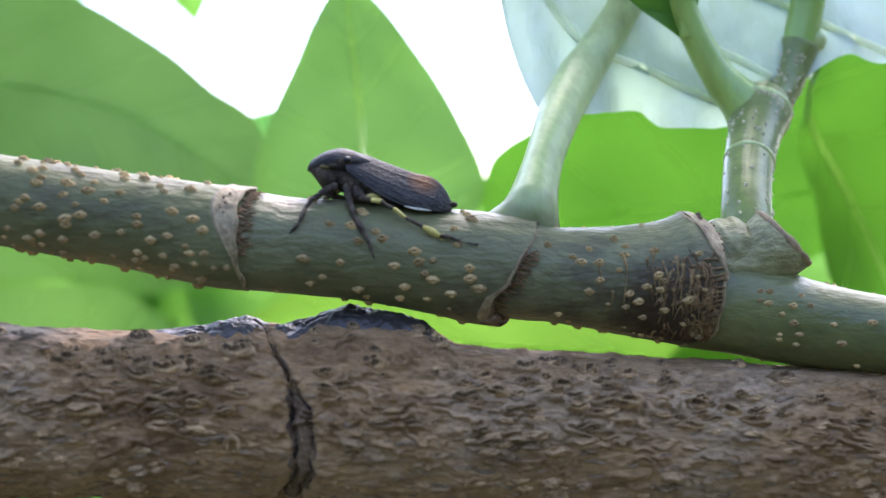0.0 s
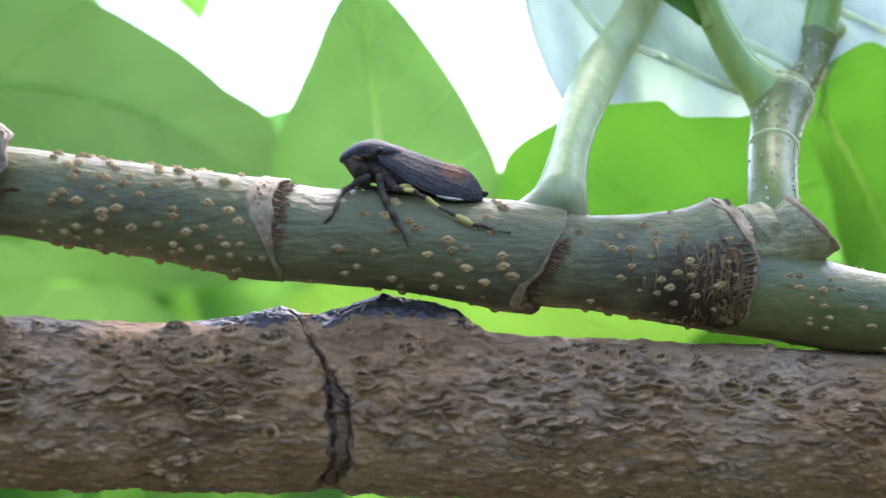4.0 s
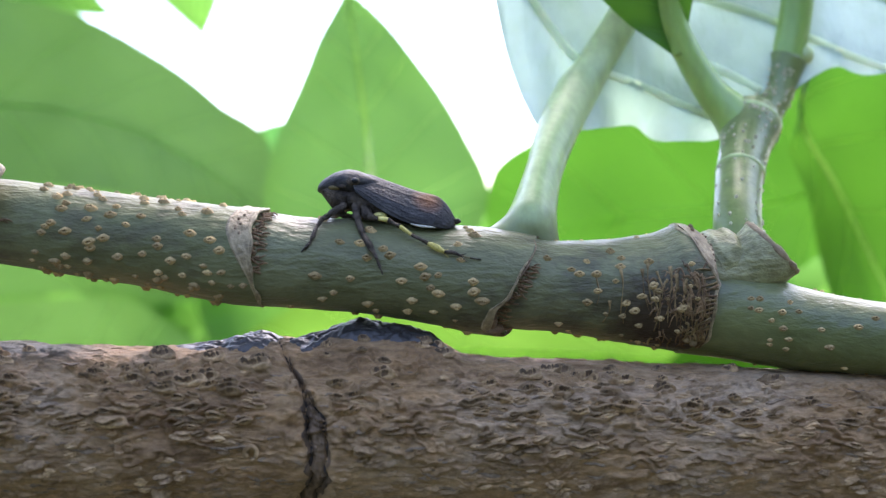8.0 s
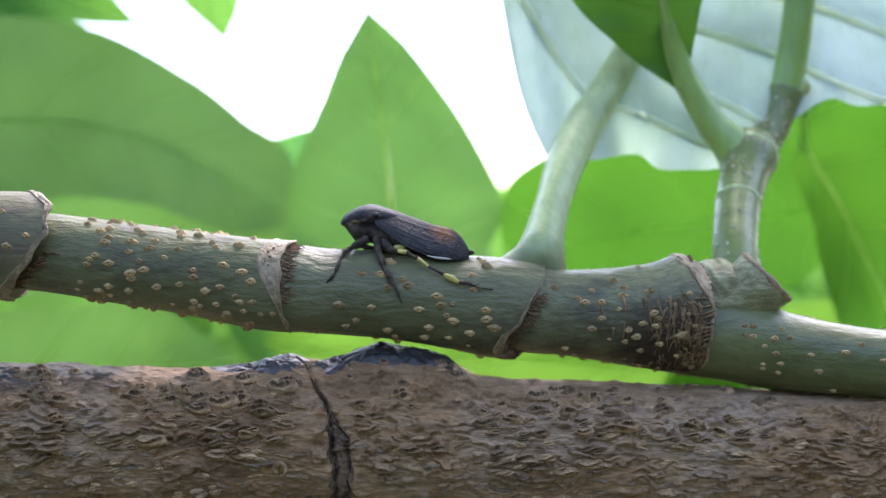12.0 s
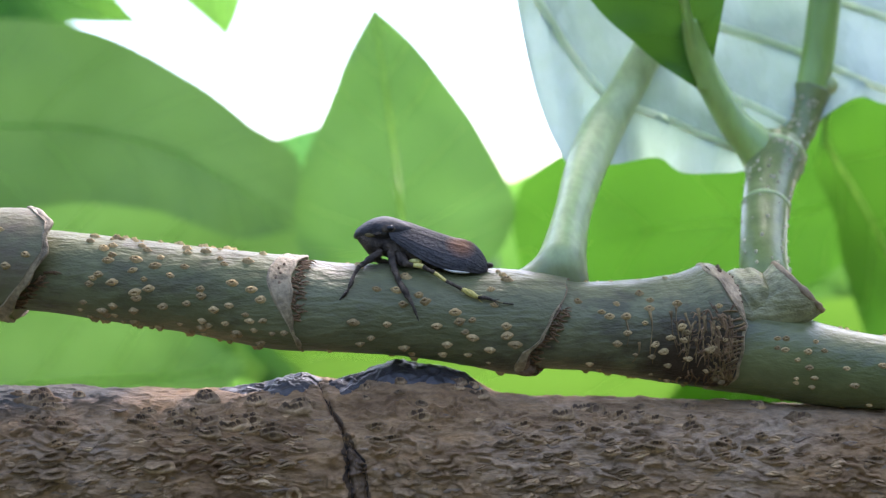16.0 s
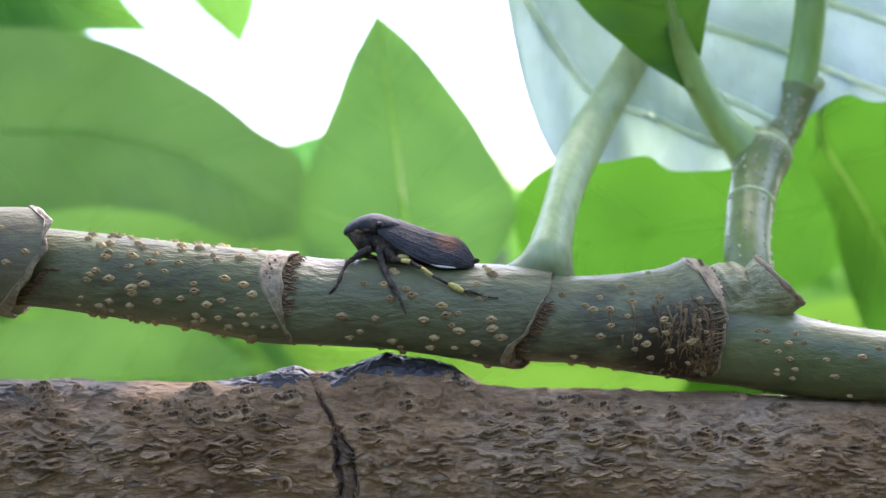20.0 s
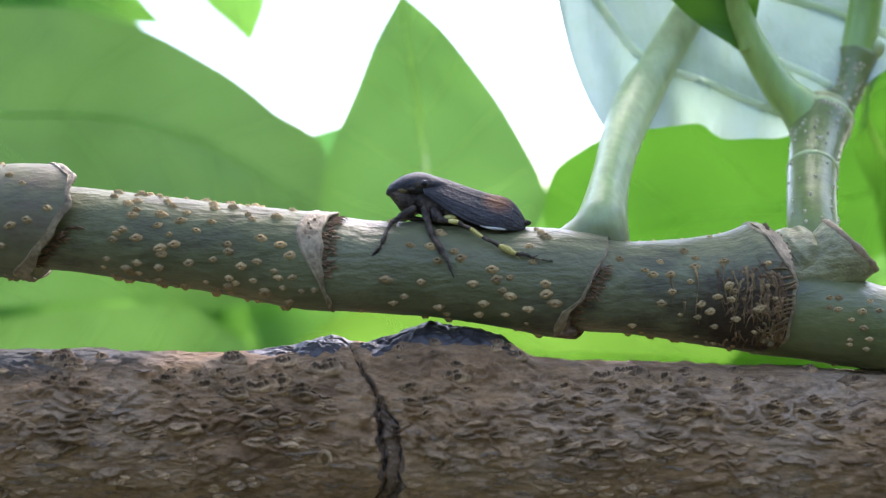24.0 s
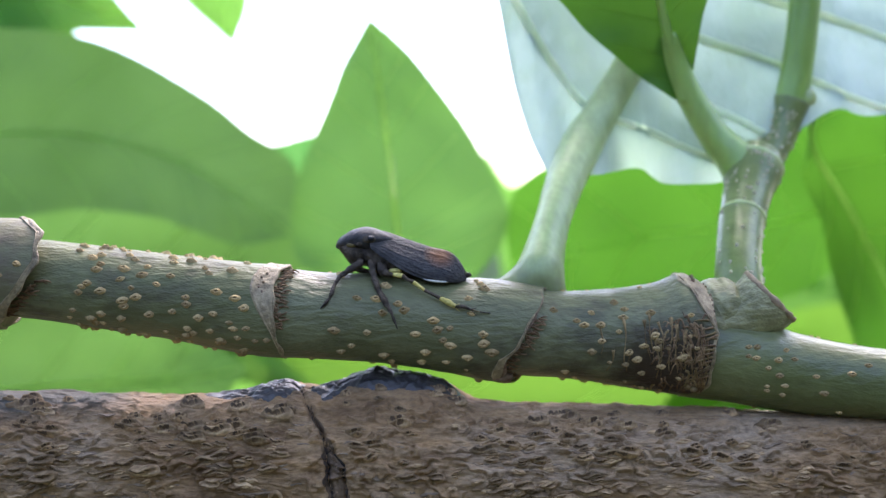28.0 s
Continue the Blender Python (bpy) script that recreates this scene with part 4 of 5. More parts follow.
    for i, (x0, t0, fall) in enumerate(hang):
        u = np.linspace(0, 1, 14)
        t = t0 + fall * u
        p, n = twig_point(3, np.minimum(x0 + 0.12 * np.sin(5 * u + i) + 0.25 * rng.normal() * u, joint_x(3, t) - 0.15), t, 0.02 + 0.05 * np.sin(np.pi * u))
        part("rootlet", sweep(p, (0.065 + 0.10 * np.exp(-((u / 0.12) ** 2)) + 0.03 * np.sin(9 * u + i)) * (1 - 0.55 * u), 7, up=(1, 0, 0)), FIBRE_TAN, nodes[3])
    # a brown mat of crossing threads, denser towards the joint
    for i in range(130):
        t0 = rng.uniform(1.25, 2.5)
        x0 = 21.4 - abs(rng.normal(0, 1.9)) - 0.9 * max(0, 1.7 - t0)
        lying = i % 3 == 0
        u = np.linspace(0, 1, 9)
        t = t0 + (rng.normal(0.0, 0.16) if lying else rng.uniform(0.12, 0.42)) * u + 0.04 * np.sin(u * 9 + i)
        x = x0 + rng.uniform(0.03, 0.13) * np.sin(u * 6 + rng.uniform(0, 6)) - (rng.uniform(0.5, 1.3) if lying else rng.normal(0, 0.3)) * u
        x = np.minimum(x, joint_x(3, t) - 0.1)
        p, n = twig_point(3, x, t, -0.02 + 0.16 * np.sin(np.pi * u) * rng.uniform(0, 1))
        part("rootlet", sweep(p, np.linspace(0.13, 0.05, 9) * rng.uniform(0.4, 1.1), 6, up=(0, -1, 0) if lying else (1, 0, 0)), FIBRE_TAN if i % 4 == 0 else FIBRE, nodes[3])
    # a comb of short tan bristles along the joint's lip
    for i in range(15):
        t0 = 1.12 + 1.1 * (i + rng.uniform(0, 0.9)) / 15
        u = np.linspace(0, 1, 7)
        ln = rng.uniform(0.7, 1.6)
        t = t0 + rng.uniform(0.05, 0.22) * u
        p, n = twig_point(3, joint_x(3, t) - 0.15 - ln * u, t, 0.10 * np.sin(np.pi * u))
        part("bristle", sweep(p, np.linspace(0.12, 0.03, 7), 6, up=(0, -1, 0)), FIBRE_TAN if i % 2 else FIBRE, nodes[3], "short tan bristle")

    # lenticels
    meshes, plain = lenticel_meshes(LENTICEL), lenticel_meshes(DOT, False)
    here = (
        (0, ((-39.3, 0.9), (-38.6, 1.55), (-39.9, 1.65), (-37.0, 1.35), (-40.6, 0.7), (-41.6, 1.3), (-40.8, 2.0), (-43.0, 1.0), (-42.4, 1.8))),
        (1, ((-32.57, 0.54), (-31.29, 0.74), (-30.64, 0.61), (-30.51, 0.9), (-30.78, 1.06), (-31.48, 1.42), (-31.91, 1.52), (-32.24, 1.66), (-30.3, 1.56), (-28.52, 0.94), (-28.67, 1.22), (-27.72, 1.39), (-27.29, 1.59), (-28.46, 1.72))),
        (1, ((-28.37, 1.84), (-30.51, 2.14), (-31.46, 2.33), (-31.25, 2.47), (-26.25, 1.96), (-26.89, 1.05), (-26.53, 0.8), (-27.77, 0.61), (-28.33, 0.47), (-25.57, 1.23), (-32.94, 2.15), (-28.8, 2.19), (-24.46, 0.98))),
        (1, ((-23.01, 1.43), (-22.98, 1.58), (-24.22, 1.8), (-22.0, 1.84), (-20.69, 1.7), (-23.1, 2.18), (-22.64, 2.28), (-21.14, 2.13), (-19.35, 1.84), (-19.05, 1.97), (-18.82, 2.18), (-20.27, 2.34), (-20.41, 1.21))),
        (1, ((-18.83, 1.3), (-18.06, 1.48), (-17.96, 1.92), (-17.35, 2.2), (-16.32, 2.15), (-23.32, 2.48), (-24.68, 0.33), (-24.45, 0.55), (-23.04, 0.41), (-21.69, 0.63), (-21.25, 0.78), (-19.37, 0.61), (-23.3, 2.72))),
        (2, ((-8.69, 1.05), (-7.04, 1.06), (-5.22, 1.13), (-6.54, 1.36), (-4.71, 1.26), (-2.22, 1.42), (-1.9, 1.6), (-0.8, 1.54), (-7.9, 1.82), (-9.28, 2.17), (-10.21, 2.36), (-6.52, 2.39), (-1.41, 1.8), (-0.81, 1.9))),
        (2, ((-2.98, 2.14), (-3.33, 2.45), (-1.2, 2.34), (0.65, 2.11), (2.01, 1.58), (2.07, 1.76), (2.71, 1.92), (-3.78, 1.75), (0.84, 0.89), (1.08, 1.21), (1.91, 0.45), (2.23, 0.62), (-10.65, 1.8), (-6.31, 0.69))),
        (3, ((10.17, 1.16), (11.49, 0.97), (10.81, 1.25), (12.22, 1.24), (12.27, 1.58), (11.38, 1.82), (13.76, 1.37), (14.23, 1.08), (14.37, 0.9), (13.51, 0.72), (14.61, 1.78), (15.96, 1.63), (15.32, 1.91), (16.86, 1.44))),
        (3, ((17.26, 1.54), (17.04, 1.68), (14.34, 2.04), (8.17, 0.92), (20.29, 1.71), (19.21, 1.85), (9.13, 2.45), (16.64, 1.0))),
        (4, ((25.0, 1.21), (25.71, 1.17), (28.19, 1.04), (27.45, 1.34), (28.85, 1.19), (25.55, 1.42), (24.92, 1.41), (26.57, 1.57), (26.5, 1.99), (28.01, 1.88), (24.79, 0.47), (26.4, 0.5), (26.62, 0.65), (27.85, 2.13))),
        (4, ((26.55, 2.1), (27.51, 1.68), (30.6, 1.5), (33.6, 1.3), (35.1, 1.0), (31.3, 1.9), (36.8, 1.4), (38.4, 1.7), (40.5, 1.3))),
    )

    def dot(k, x, t, size):
        p, n = twig_point(k, np.array(float(x)), np.array(float(t)), -0.02)
        set_on(meshes[int(rng.integers(5))], "lenticel", nodes[k], p, n, (1, 0, rng.normal(0, 0.15)), size)

    for k, spots in here:
        big = (0.56, 0.57, 0.62, 0.54, 0.46)[k]
        for x, t in spots:
            dot(k, x, t, big * rng.uniform(0.7, 1.1))
    # along the top and the underside, and smaller ones between
    for k, x0, x1, count in ((0, -60, -40, 60), (1, -34, -18, 70), (2, -13, 3, 22), (3, 9, 18, 34), (4, 24, 50, 40)):
        for _ in range(count):
            x = rng.uniform(x0, x1)
            t = rng.choice((rng.uniform(-0.9, 0.4), rng.uniform(2.4, 3.6)))
            dot(k, x, t, rng.uniform(0.25, 0.62) * (0.7 if k > 2 else 1))
    for _ in range(9):
        dot(3, 20.6 - abs(rng.normal(0, 2.8)), rng.uniform(1.15, 2.5), rng.uniform(0.28, 0.5))
    return tw, nodes, plain


def build_stalks(tw, nodes, dots):
    rng = np.random.default_rng(11)
    # pale stalk of the large leaf
    path = curve(((6.2, 93.2, -0.6, 4.1), (6.5, 93.4, 1.0, 3.9), (6.9, 93.7, 2.2, 3.1), (7.3, 94.2, 3.4, 2.4), (7.8, 95.7, 5.2, 1.95), (8.8, 98.6, 8.2, 1.72), (10.5, 103.4, 12.2, 1.98), (12.9, 108.3, 16.3, 2.1), (14.7, 109.8, 18.9, 1.85), (17.0, 111.5, 22.3, 1.75), (21.3, 115, 29.5, 1.75), (24.5, 118, 37, 1.8)), 70)
    stalk = part("leaf_stalk", sweep(path[:, :3], path[:, 3], 28, up=(0, -1, 0), shape=lambda i, t: 1 - 0.5 * np.clip((3.6 - path[i, 2]) / 2.0, 0, 1) * np.cos(t) ** 2 + 0.05 * np.sin(3 * t + i * 0.1) + 0.015 * (vnoise(np.cos(t) * 2, np.sin(t) * 2, i * 0.15, 91) - 0.5)), STALK, tw, "thick pale green leaf stalk")
    for k, size in ((38, 0.7), (44, 1.0), (47, 0.6)):
        q = path[k]
        part("stalk_mark", sweep(curve(((q[0] + 1.4, q[1] - 1.15, q[2] - 0.5 * size), (q[0] + 1.55, q[1] - 1.05, q[2]), (q[0] + 1.5, q[1] - 1.0, q[2] + 0.6 * size)), 8), np.array((0.06, 0.16, 0.2, 0.14, 0.2, 0.16, 0.1, 0.05)) * size, 8), FIBRE, stalk, "small brown mark")
    # the upright side shoot
    path = curve(((25.0, 93.6, -2.5, 2.5), (25.6, 95.2, 0.8, 2.25), (26.0, 97.2, 3.4, 2.15), (27.4, 101.8, 7.3, 2.2), (29.0, 105.5, 10.6, 2.45), (30.1, 107.8, 12.8, 2.95), (30.9, 109, 14.6, 2.2)), 60)
    low = part("shoot", sweep(path[:, :3], path[:, 3], 26, up=(0, -1, 0)), SHOOT, tw, "grey-green side shoot with pale dots")
    t, nn, bb = frames(path[:, :3], (0, -1, 0))
    ang = np.linspace(0, 2 * np.pi, 40, endpoint=False)
    for j, rr in ((31, 0.16), (51, 0.2)):
        nor = np.outer(np.cos(ang), nn[j]) + np.outer(np.sin(ang), bb[j])
        part("shoot_ring", loop_sweep(path[j, :3] + nor * (path[j, 3] - rr * 0.3), rr * (0.8 + 0.4 * vnoise(ang * 3, j, 0.0, 97)), nor, 10, 1.8), PETIOLE_PALE, low, "pale ring scar")
    path2 = curve(((30.0, 108.2, 12.6, 2.0), (31.6, 110, 14.0, 1.95), (33.3, 111.4, 16.0, 1.9), (34.6, 112.2, 18.4, 1.85), (35.3, 112.5, 20.2, 2.0)), 40)
    mid = part("shoot", sweep(path2[:, :3], path2[:, 3], 24, up=(0, -1, 0)), SHOOT, tw, "grey-green side shoot with pale dots")
    path3 = curve(((35.1, 112.5, 19.8, 1.75), (36.1, 112.8, 23.5, 1.68), (36.9, 113, 28.5, 1.65), (38.5, 114, 40, 1.65), (42, 116, 60, 1.6)), 40)
    part("shoot_tip", sweep(path3[:, :3], path3[:, 3], 22, up=(0, -1, 0)), PETIOLE, tw, "smooth green young shoot")
    part("axil_bud", ball((37.0, 112.0, 20.6), (0.9, 0.8, 1.0), 14, 9), PETIOLE_PALE, mid, "pale bud")
    for pth, ob, count in ((path, low, 90), (path2, mid, 60)):
        t, nn, bb = frames(pth[:, :3], (0, -1, 0))
        for _ in range(count):
            i, w = int(rng.integers(6, len(pth) - 9)), rng.uniform(-1.7, 1.7)
            nor = math.cos(w) * nn[i] + math.sin(w) * bb[i]
            set_on(dots[int(rng.integers(5))], "lenticel", ob, pth[i, :3] + nor * (pth[i, 3] - 0.02), nor, t[i], rng.uniform(0.2, 0.36))
    # stalk of the deep green leaf
    path4 = curve(((30.0, 107.4, 10.9, 2.3), (29.5, 107.4, 12.3, 2.5), (28.2, 107.7, 14.2, 2.05), (26.3, 107.9, 16.4, 1.6), (24.4, 107.9, 19.6, 1.4), (22.9, 107.7, 22.8, 1.3), (21.6, 107, 27, 1.2)), 44)
    part("leaf_stalk", sweep(path4[:, :3], path4[:, 3], 22, up=(0, -1, 0)), PETIOLE, tw, "green leaf stalk")

    # the swollen node from which stub and shoot rise
    lump = curve(((21.9, 93.1, -1.2, 2.4), (22.5, 93.0, -0.9, 3.05), (23.1, 93.0, -0.6, 3.2), (24.0, 92.9, -0.2, 3.15), (25.1, 92.9, 0.4, 2.6), (25.8, 92.8, 0.8, 1.2)), 40)
    part("node_swelling", sweep(lump[:, :3], lump[:, 3], 40, up=(0, -1, 0), shape=lambda i, t: 0.97 + 0.28 * (fbm(np.cos(t) * 3.0, np.sin(t) * 3.0, i * 0.16, 4, 99) - 0.5)), NODE, tw, "pale grey-green wrinkled node")

    # the cut-off stub beside the third joint
    path5 = curve(((22.6, 93.4, -2.4, 3.3), (24.5, 92.9, -1.3, 3.0), (26.0, 92.5, -0.5, 2.85), (26.9, 92.2, 0.2, 2.9), (27.6, 92.1, 0.85, 3.0)), 28)
    stub = part("cut_stub", sweep(path5[:, :3], path5[:, 3], 26, up=(0, -1, 0)), NODE, tw, "short stub of a fallen leaf stalk")
    t, nn, bb = frames(path5[:, :3], (0, -1, 0))
    nor = np.outer(np.cos(ang), nn[-1]) + np.outer(np.sin(ang), bb[-1])
    part("cut_rim", loop_sweep(path5[-1, :3] + nor * 2.9, 0.15 * (0.6 + 0.8 * vnoise(ang * 4, 0.0, 0.0, 95)), nor, 10, 1.7), RIM, stub, "brown corky rim")
    disc = np.vstack([path5[-1, :3] + t[-1] * 0.05] + [path5[-1, :3] + t[-1] * (0.08 + 0.12 * vnoise(ang * 3, r, 0.0, 96))[:, None] + nor * r for r in (0.9, 1.8, 2.75)])
    fc = [(0, 1 + j, 1 + (j + 1) % 40) for j in range(40)] + [tuple(1 + q for q in f) for f in grid_faces(3, 40, True)]
    part("cut_face", (disc, fc), STUB_FACE, stub, "dark brown dried cut face")


def build_near_leaves(tw):
    # large pale leaf seen from below
    xs = (5.0, 6.2, 9.1, 13.5, 18.2, 22, 28, 35, 40, 46, 62, 85)
    rib = [(x - 1.4, 119.5 + 0.12 * (x - 13), 46) for x in xs]
    low = (11, 24.5, 35.0, 35.6, 34.6, 36.4, 36.2, 31.6, 29.0, 29.6, 26.5, 1)
    top = (6, 11, 16, 20, 23, 25, 28, 30, 30, 29, 22, 1)
    lines = (
        ((5.6, 34), (6.9, 30.6), (9.6, 25.5), (13.1, 20.5), (16.2, 18.7), (19.7, 17.4), (23.6, 15.4), (27.5, 13.6)),
        ((20, 31), (23, 29.2), (26.4, 27.6), (30.5, 26.0), (35, 23.9), (38.2, 22.2), (41.5, 20.6), (46, 18.8), (50, 17.4)),
        ((23, 22), (27.1, 19.6), (29.6, 18.2), (31.8, 16.7)),
        ((31, 33.5), (36, 31.4), (40.6, 29.7), (45.2, 27.7), (51, 24.8), (56, 23)),
        ((46, 33), (52, 30.5), (60, 27.5)),
    )
    rows, nor, p = leaf_points(rib, top, low, (0, -1, 0.35), cup=0.02, wave=0.35, waves=9, n=170, m=64, seed=3)
    veins = []
    for line in lines:
        c = curve(line, 40)
        veins.append(np.stack([c[:, 0], 119.5 + 0.12 * (c[:, 0] - 11.6) - 0.35 * (46 - c[:, 1]), c[:, 1]], -1))
    v, f = leaf_mesh(rows)
    # the lamina bulges a little between the veins, and leaves a slot for each of them
    gap = np.min([np.min(np.hypot(v[:, None, 0] - q[None, :, 0], v[:, None, 2] - q[None, :, 2]), 1) for q in veins], 0)
    v = v + np.outer(0.35 * np.exp(-((gap / 1.6) ** 2)) + 0.4 * (fbm(v[:, 0] * 0.8 - v[:, 2] * 0.2, v[:, 2] * 0.3, 0.0, 3, 45) - 0.5), (0, -1, 0.35))
    # below the lowest vein the margin curls away, in soft waves
    fold = np.interp(v[:, 0], veins[0][:, 0], veins[0][:, 2]) - v[:, 2]
    fold = np.clip(fold, 0, 6) * np.clip((v[:, 0] - 10) / 7, 0, 1)
    v = v + np.outer(0.2 * fold**1.5 * (1 + 0.8 * np.sin(v[:, 0] * 0.75)), (0, 1, 0))
    blade = part("leaf", (v, [q for q in f if max(gap[k] for k in q) > 0.4]), LEAF_PALE, tw, "large pale grey-green leaf underside")
    part("midrib", sweep(p + nor * 0.25, np.linspace(1.0, 0.25, len(p)), 8), VEIN_PALE, blade)
    for q in veins:
        near = np.array([v[np.argmin((v[:, 0] - w[0]) ** 2 + (v[:, 2] - w[2]) ** 2), 1] for w in q])
        q = np.stack([q[:, 0], np.convolve(np.pad(near, 3, mode="edge"), np.ones(7) / 7, "valid") - 0.1, q[:, 2]], -1)
        part("side_vein", sweep(q, np.linspace(0.52, 0.36, 40), 10, up=(0, -1, 0), flat=0.5), VEIN_PALE, blade)
    # deep green leaf above the left stalk
    leaf_thing("leaf", ((23.2, 107.6, 20.0), (22.5, 107.3, 23.0), (21.5, 106.2, 26.5), (20.4, 105, 31), (18.6, 102, 40), (16, 97, 58), (14, 90, 78)), (0.4, 3.2, 5.8, 9.0, 13, 14, 0.5), (0.3, 1.7, 3.2, 5.6, 10, 12, 0.5), (-0.15, -1, 0.1), LEAF_DARK, PETIOLE, "deep green leaf hanging over the stalk", "", 0.7, 6, side_mat=VEIN_DEEP, parent=tw, cup=0.12, wave=0.3, waves=4, seed=5, vein_r=0.055)


# ---- leaves behind ----
def build_far_leaves():
    g = "leaves behind the twig"
    leaf_thing("broad_leaf", ((-9.9, 167, -6), (-10.2, 166.5, -2), (-10.7, 166, 4), (-11.4, 166, 10), (-12.2, 166, 20), (-13.2, 166, 29), (-13.9, 166, 35), (-14.6, 166, 40.8)), (0.5, 9, 15.0, 16.4, 13.2, 8.0, 4.6, 0.1), (0.5, 9, 15.8, 17.2, 13.4, 8.6, 5.0, 0.1), (0, -1, 0.1), LEAF_POINTED, VEIN_LIGHT, "pointed light green leaf lit from behind", g, 0.5, 7, side_mat=VEIN_GREEN, inset=True, cup=0.06, wave=0.35, waves=4, seed=1, vein_r=0.04, n=80, m=48)
    leaf_thing("broad_leaf", ((-125, 176, 20), (-98, 174, 26), (-76, 172, 25.2), (-62, 171, 24.3), (-48.5, 170.5, 20.6), (-40, 170, 16), (-33, 170, 11.2), (-28.5, 170, 7.4)), (1, 15, 17, 15.4, 11.7, 9.6, 9.0, 0.5), (1, 11, 13.5, 12, 10, 8.5, 6.5, 0.5), (0, -1, 0), LEAF_MID, VEIN_DARK, "long mid-green leaf behind the twig", g, 0.2, 7, cup=0.05, wave=0.3, waves=5, seed=2, vein_r=0.045, n=80)
    leaf_thing("broad_leaf", ((65, 173.6, 10), (62, 173.4, 9.6), (55, 173, 8.6), (46, 172, 7), (30, 171, 6), (18, 171, 4), (11, 171, 1.5), (7, 171, -0.5)), (1, 7, 10, 12, 12.5, 12, 9.6, 0.5), (1, 13, 19.8, 21.8, 19.2, 14.8, 11.2, 0.5), (0, -1, 0), LEAF_BRIGHT, VEIN_GREEN, "bright green leaf with the light shining through", g, 0.18, 7, cup=0.05, wave=0.4, waves=5, seed=8, vein_r=0.04, n=80)
    leaf_thing("broad_leaf", ((38.3, 113.2, 20.6), (43, 132, 20.2), (48.5, 150, 17), (55, 156, 9), (62, 160, -3), (69, 163, -17), (76, 165, -34)), (0.3, 2.6, 12.6, 19.2, 17.5, 17, 0.5), (0.3, 1.5, 3, 5, 8, 8, 0.5), (0, -1, 0.1), LEAF_BRIGHT, VEIN_LIGHT, "mid-green leaf with a pale midrib", g, 0.4, 6, side_mat=VEIN_GREEN, inset=True, cup=0.06, wave=0.3, seed=4, vein_r=0.06, n=80, m=48)
    leaf_thing("broad_leaf", ((-94, 311, 139), (-86, 310, 113), (-73.8, 309, 88.5), (-69.2, 309, 73), (-67.2, 309, 60.5)), (0.5, 19, 11, 7.5, 0.1), (0.5, 20, 16, 9.4, 0.1), (0, -1, 0), LEAF_FAR, VEIN_GREEN, "bright green leaf tip hanging before the sky", g, 0.3, 5, cup=0.08, seed=6, vein_r=0.06)
    leaf_thing("broad_leaf", ((-145, 216, -2), (-112, 214, 1), (-84, 212, 3), (-58, 210, 2), (-42, 209, 0), (-26, 208, -4)), (1, 16, 19, 18, 13, 0.5), (1, 8, 9, 8, 7, 0.5), (0, -1, 0.1), LEAF_LOW, VEIN_GREEN, "sunlit yellow-green leaf behind the others", g, 0.6, 6, cup=0.05, seed=9, vein_r=0.16)
    leaf_thing("broad_leaf", ((-150, 220, -27), (-110, 219, -24), (-80, 218, -22), (-60, 216, -21), (-46, 215, -19)), (1, 13, 15, 13, 0.5), (1, 14, 16, 12, 0.5), (0, -1, 0.1), LEAF_LOW, VEIN_GREEN, "mid-green leaf low behind the twig", g, 0.5, 6, cup=0.05, seed=10, vein_r=0.12)
    leaf_thing("broad_leaf", ((98, 213, -32), (66, 213, -25), (32, 212, -20), (0, 211, -18), (-24, 211, -17), (-40, 212, -15)), (1, 11, 15, 15, 10, 0.5), (1, 11, 13, 13, 11, 0.5), (0, -1, 0.1), LEAF_GLOW, VEIN_GREEN, "sunlit yellow-green leaf below the twig", g, 0.5, 6, cup=0.05, seed=11, vein_r=0.12)
    leaf_thing("broad_leaf", ((130, 212, -34), (104, 211, -26), (78, 210, -22), (52, 209, -26), (30, 208, -36)), (1, 15, 18, 15, 0.5), (1, 12, 14, 12, 0.5), (0, -1, 0.1), LEAF_GLOW, VEIN_GREEN, "sunlit yellow-green leaf behind the others", g, 0.6, 6, cup=0.05, seed=12, vein_r=0.16)
    leaf_thing("broad_leaf", ((-47, 232, -6), (-45, 231, 2), (-40.5, 230, 16), (-34.5, 230, 23), (-29.5, 230, 29.5)), (1, 10, 10, 6.5, 0.3), (1, 11, 12, 9, 0.3), (0, -1, 0.1), LEAF_SOFT, VEIN_GREEN, "soft pale green leaf between the others", g, 0.3, 5, cup=0.06, seed=14, vein_r=0.08)
    for rib, s in ((((-150, 252, 74), (-124, 250, 70), (-100, 248, 66), (-73.5, 247, 54.6)), 3), (((-140, 262, 100), (-118, 260, 92), (-97, 258, 78), (-80, 256, 65)), 5), (((-170, 258, 52), (-140, 256, 58), (-112, 254, 62), (-92, 252, 57)), 7)):
        leaf_thing("broad_leaf", rib, (1, 11, 12, 0.3), (1, 10, 11, 0.3), (0, -1, 0.1), LEAF_FAR, VEIN_GREEN, "soft green leaf high in the foliage", g, 0.6, 5, cup=0.06, seed=s, vein_r=0.18)

    # a loose wall of foliage further back
    rng = np.random.default_rng(23)
    bits = []
    for k in range(640):
        y = rng.uniform(300, 620)
        x, z = rng.uniform(-0.62, 0.62) * y, rng.uniform(-0.45, 0.02) * y
        if rng.random() < 0.12:
            x, z = rng.uniform(-0.62, -0.40) * y, rng.uniform(0.17, 0.4) * y
        ln, w = rng.uniform(45, 95), rng.uniform(0.16, 0.24)
        d = np.array((rng.normal(0, 1), rng.normal(0, 0.3), rng.normal(-0.4, 0.8)))
        d /= np.linalg.norm(d)
        p0 = np.array((x, y, z))
